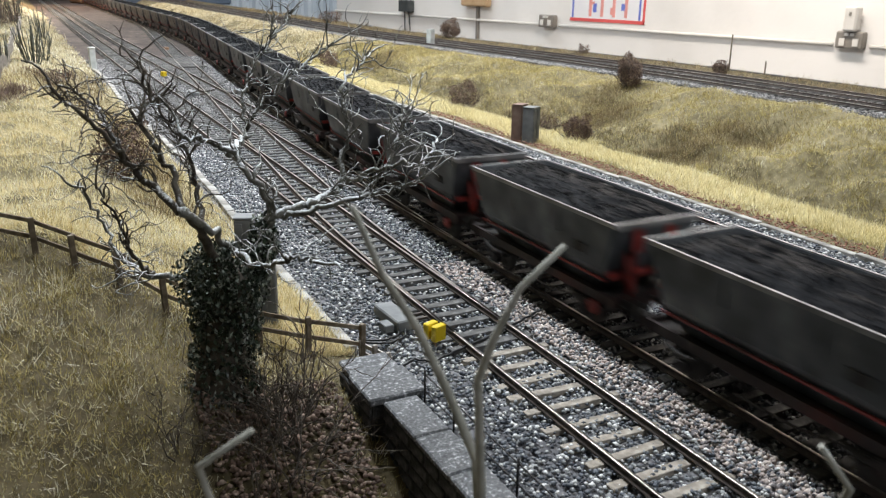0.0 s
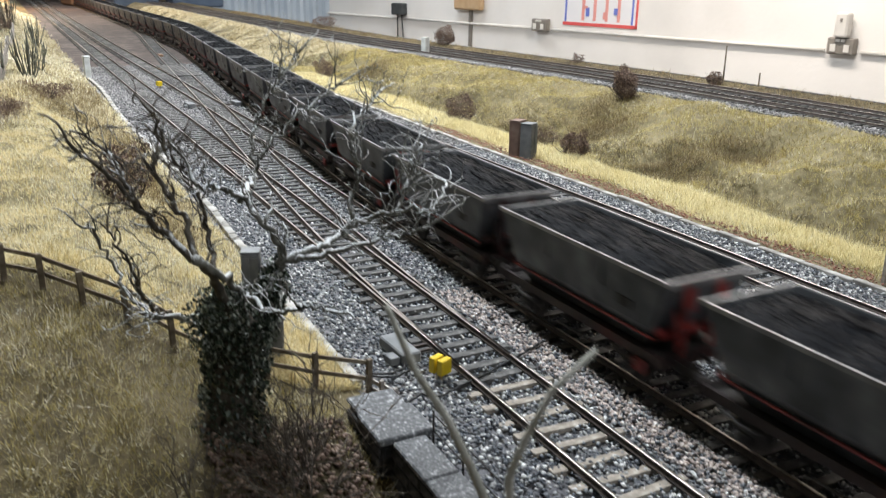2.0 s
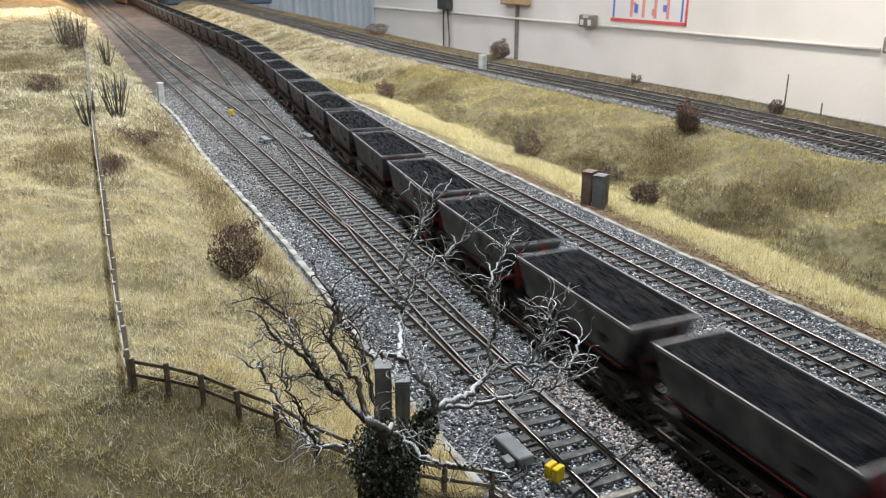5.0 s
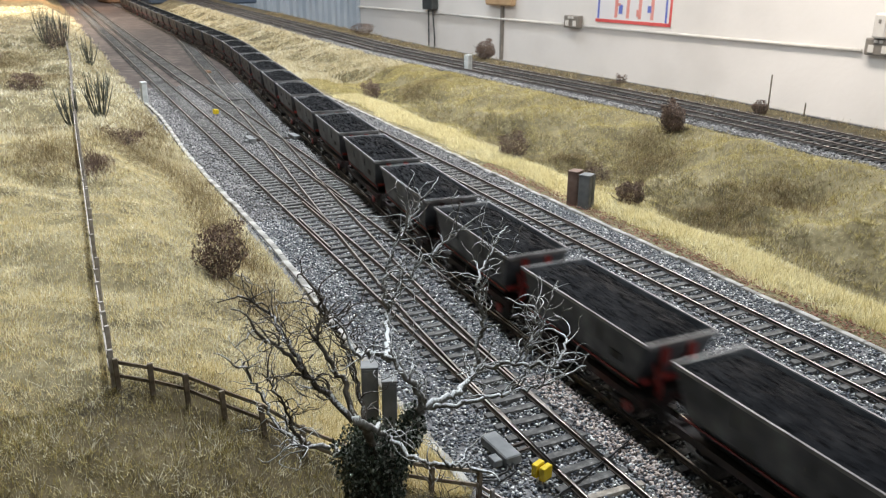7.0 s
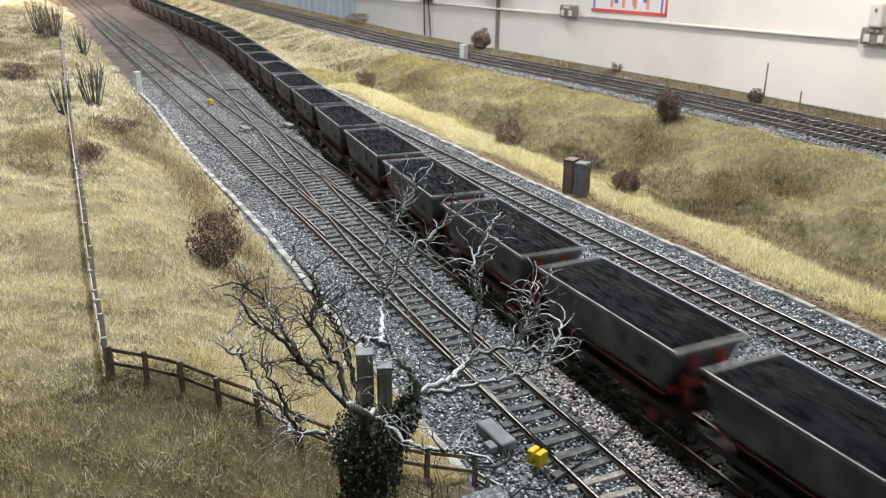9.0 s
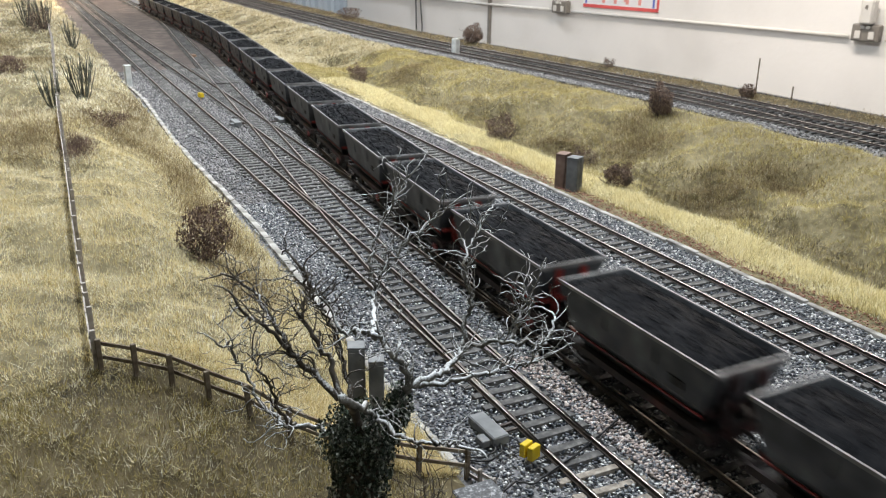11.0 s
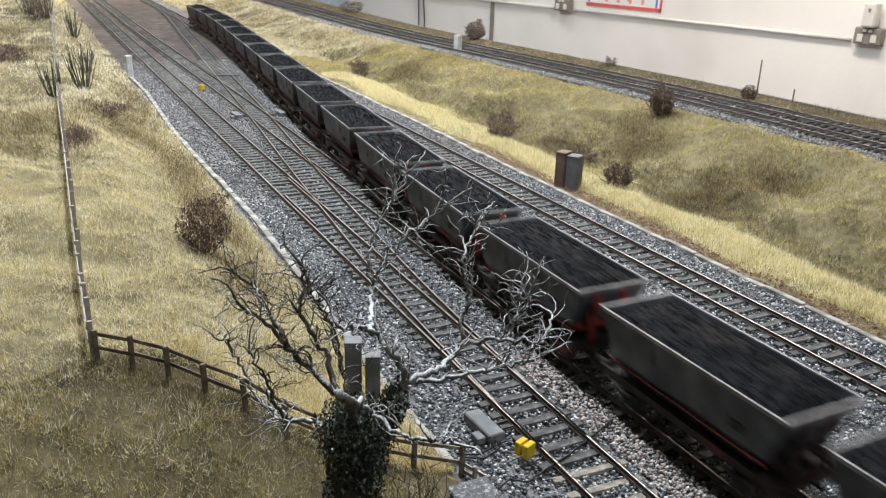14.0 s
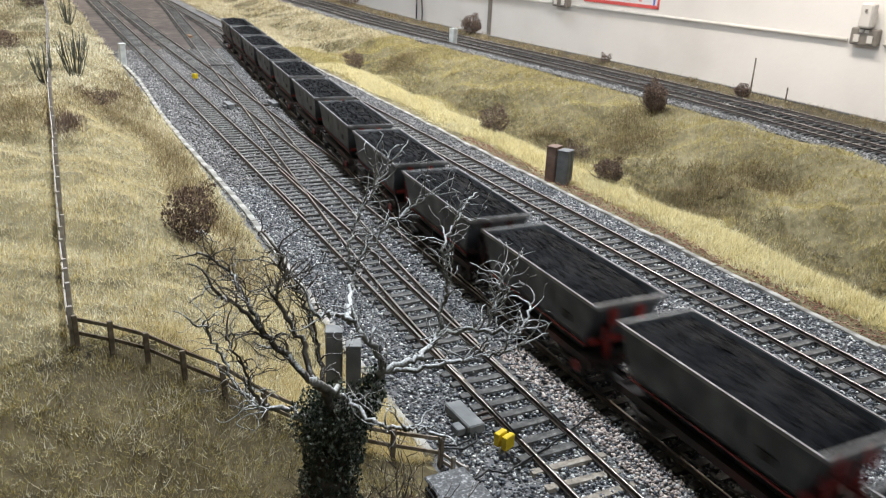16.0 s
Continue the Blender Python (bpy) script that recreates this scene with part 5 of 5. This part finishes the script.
cable([(0.178, 0.421, 0.000), (0.188, 0.414, 0.0005), (0.199, 0.416, 0.001), (0.203, 0.425, 0.002)], "black cable leading to the point motor")
cable([(0.178, 0.417, 0.000), (0.190, 0.409, 0.0005), (0.202, 0.413, 0.001), (0.206, 0.423, 0.002)], "black cable leading to the point motor")
cable([(0.183, 0.380, 0.000), (0.194, 0.384, 0.001), (0.202, 0.377, 0.001), (0.216, 0.382, 0.0015), (0.240, 0.390, 0.0015), (0.272, 0.404, 0.001), (0.290, 0.412, 0.001)], "black cable laid across under the rails")
cable([(0.186, 1.385, 0.001), (0.197, 1.40, 0.002), (0.208, 1.38, 0.001)], "dark cable loop on the ballast")
cable([(0.186, 1.345, 0.001), (0.197, 1.36, 0.002), (0.208, 1.34, 0.001)], "dark cable loop on the ballast")

# lineside posts at the back of the rear verge
for px, py2, ph in ((1.244, 1.215, 0.064), (1.247, 1.13, 0.022)):
    bm = bmesh.new()
    tube(bm, [(px, py2, 0.02), (px, py2, 0.034 + ph)], [0.0016, 0.0014], 7)
    solid("rear_post", bm, M["fence_wood"], "thin brown post at the back of the verge", "post", "rear posts")


# ---- fittings on the room wall ----
def wall_box(name, u0, u1, z0, z1, depth, mat, parent=None, out=0.0, bev=0.004):
    bm = bmesh.new()
    box(bm, -out - depth, -out, u0, u1, z0, z1, WALL)
    return bm


def socket(u, z):
    t = thing("wall_socket", "grey metal-clad double wall socket on the conduit", "socket", group="wall sockets")
    part("box", bevelled(wall_box("b", u - 0.060, u + 0.060, z - 0.036, z + 0.036, 0.042, 0), 0.005), M["metal_grey"], t)
    for k in (-1, 1):
        part("outlet", wall_box("o", u + k * 0.030 - 0.012, u + k * 0.030 + 0.012, z - 0.024, z + 0.008, 0.004, 0, out=0.0425), M["white_plastic"], t)
        part("switch", wall_box("s", u + k * 0.012 - 0.008, u + k * 0.012 + 0.008, z + 0.018, z + 0.030, 0.006, 0, out=0.0425), M["white_plastic"], t)
    return t


ZCON = -0.065
socket(-0.02, ZCON + 0.022)
socket(1.80, ZCON + 0.022)
ad = thing("plug_in_adapter", "white plug-in adapter above the wall socket", "adapter")
part("case", bevelled(wall_box("a", -0.052, 0.006, ZCON + 0.060, ZCON + 0.165, 0.05, 0, out=0.02), 0.008), M["white_plastic"], ad)
part("indicator", wall_box("a", -0.028, -0.018, ZCON + 0.125, ZCON + 0.14, 0.003, 0, out=0.0702), M["metal_grey"], ad)
cond = thing("conduit", "thin pale conduit clipped along the wall", "conduit")
for u0, u1 in ((-6.0, -0.10), (0.06, 1.72), (1.88, 3.2), (3.2, 8.0)):
    bm = bmesh.new()
    tube(bm, [on_wall(u0, ZCON, 0.014).translation, on_wall(u1, ZCON, 0.014).translation], [0.008, 0.008], 8)
    part("pipe", bm, M["white_plastic"], cond)
chart = thing("wall_chart", "white year planner chart with a red frame and coloured bars", "chart")
U0, U1, Z0, Z1 = 1.105, 1.64, -0.033, 0.34
part("sheet", wall_box("c", U0, U1, Z0, Z1, 0.003, 0), M["paper"], chart)
for a, b, c, d in ((U0, U1, Z0, Z0 + 0.018), (U0, U1, Z1 - 0.018, Z1), (U0, U0 + 0.014, Z0, Z1)):
    part("border", wall_box("c", a, b, c, d, 0.002, 0, out=0.0032), M["red_ink"], chart)
for u in (U0 + 0.03, U1 - 0.025):
    part("margin", wall_box("c", u, u + 0.012, Z0 + 0.02, Z1 - 0.02, 0.002, 0, out=0.0032), M["blue_ink"], chart)
rnd = random.Random(90)
for k in range(4):
    u = U0 + 0.12 + k * 0.085
    part("column", wall_box("c", u, u + 0.020, Z0 + 0.03, Z1 - 0.03, 0.0015, 0, out=0.0032), M["pink_ink"], chart)
for k in range(9):
    u, z = U0 + 0.06 + rnd.random() * 0.38, Z0 + 0.04 + rnd.random() * 0.3
    part("entry", wall_box("c", u, u + rnd.uniform(0.015, 0.03), z, z + rnd.uniform(0.015, 0.05), 0.0012, 0, out=0.0052), M["pink_ink"] if k % 3 else M["blue_ink"], chart)
for u, zc in ((3.2, 0.0), (4.75, 0.03)):
    t = thing("wall_fitting", "dark wall fitting with hanging black wires", "wall fitting", group="wall fittings")
    part("case", bevelled(wall_box("f", u - 0.06, u + 0.06, zc - 0.04, zc + 0.04, 0.06, 0), 0.006), M["dark_metal"], t)
    for q in (-0.03, 0.02):
        bm = bmesh.new()
        tube(bm, [on_wall(u + q, zc - 0.04, 0.03).translation, on_wall(u + q * 1.4, zc - 0.25, 0.02).translation, on_wall(u + q, zc - 0.6, 0.02).translation], [0.005] * 3, 6)
        part("wire", bm, M["cable"], t)
t = thing("wooden_bracket", "pine board bracket fixed to the wall", "bracket")
part("board", bevelled(wall_box("f", 2.32, 2.58, 0.02, 0.60, 0.05, 0), 0.01), M["wood"], t)
part("pipe", wall_box("f", 2.435, 2.453, -0.35, 0.019, 0.02, 0), M["metal_grey"], t)
# corrugated sheet door in the far part of the room
door = thing("corrugated_partition", "blue-grey corrugated metal partition", "partition", 1.85, 6.7, 0, -8, kind="structure")
bm = bmesh.new()
prof = []
for k in range(48):
    x = -0.60 + k * 0.0255
    prof.append((x, 0.0 if k % 4 < 2 else 0.03))
lo = [bm.verts.new((x, y, ZF)) for x, y in prof]
hi = [bm.verts.new((x, y, ZC - 0.004)) for x, y in prof]
lo2 = [bm.verts.new((x, y + 0.02, ZF)) for x, y in prof]
hi2 = [bm.verts.new((x, y + 0.02, ZC - 0.004)) for x, y in prof]
for k in range(47):
    bm.faces.new((lo[k], lo[k + 1], hi[k + 1], hi[k]))
    bm.faces.new((lo2[k + 1], lo2[k], hi2[k], hi2[k + 1]))
part("sheet", bm, M["corrugated"], door)
# stacked crates and a board end at the far corner of the room
for k, (x, y, w, h, m) in enumerate(((1.25, 6.2, 0.34, 0.50, "navy"), (0.85, 6.3, 0.30, 0.46, "navy"), (0.55, 6.5, 0.22, 0.55, "wood_dark"))):
    t = thing("storage_crate", "dark storage crate stacked beyond the layout", "crate", x, y, 0.0, 5 * k, group="storage crates")
    bm = bmesh.new()
    box(bm, -w / 2, w / 2, -0.15, 0.15, 0.0, h * 0.4)
    part("body", bevelled(bm, 0.01), M[m], t)
    bm = bmesh.new()
    box(bm, -w / 2 - 0.01, w / 2 + 0.01, -0.16, 0.16, h * 0.4, h * 0.4 + 0.03)
    part("lid", bevelled(bm, 0.006), M[m], t)
bm = bmesh.new()
box(bm, -1.3, 0.05, 6.0, 6.03, -0.02, 0.5)
solid("scenic_backboard", bm, M["wood"], "bare pine backboard closing the far end of the scene", "backboard", kind="structure")


# ---- what moves ----
RUN = [(0.0, 0.0), (1.5, 0.574), (2.0, 0.760), (3.5, 1.333), (5.0, 1.903), (9.0, 3.413), (12.5, 4.750), (14.5, 5.504), (16.0, 6.077)]
REAR0 = 0.506 - 3 * PITCH      # rear end of the leading visible wagon at the start


def run_at(t):
    for (a, s), (b, u) in zip(RUN, RUN[1:]):
        if t <= b:
            return s + (u - s) * (t - a) / (b - a)
    return RUN[-1][1]


def train_x(y):
    y = np.array(float(y))
    return float(line_m(y)) if y < 0.42 else float(line_c(y)) if y < 2.86 else D_X - 0.003


def motions():
    for k, w in enumerate(wagons):
        rows = []
        for i in range(33):
            t = i * 0.5
            y = REAR0 + k * PITCH - run_at(t) - HL
            a, b = train_x(y - 0.05), train_x(y + 0.05)
            rows.append((t, pose((a + b) / 2, y, RTOP, 0, 0, -math.degrees(math.atan2(b - a, 0.10)))))
        walk(w, rows)
        for c in w.children:
            if c.name.startswith("wheelset"):
                walk(c, [(f / FPS, pose(0, c.location.y, c.location.z, math.degrees(run_at(f / FPS) / 0.011))) for f in range(0, 16 * FPS + 1)])


motions()
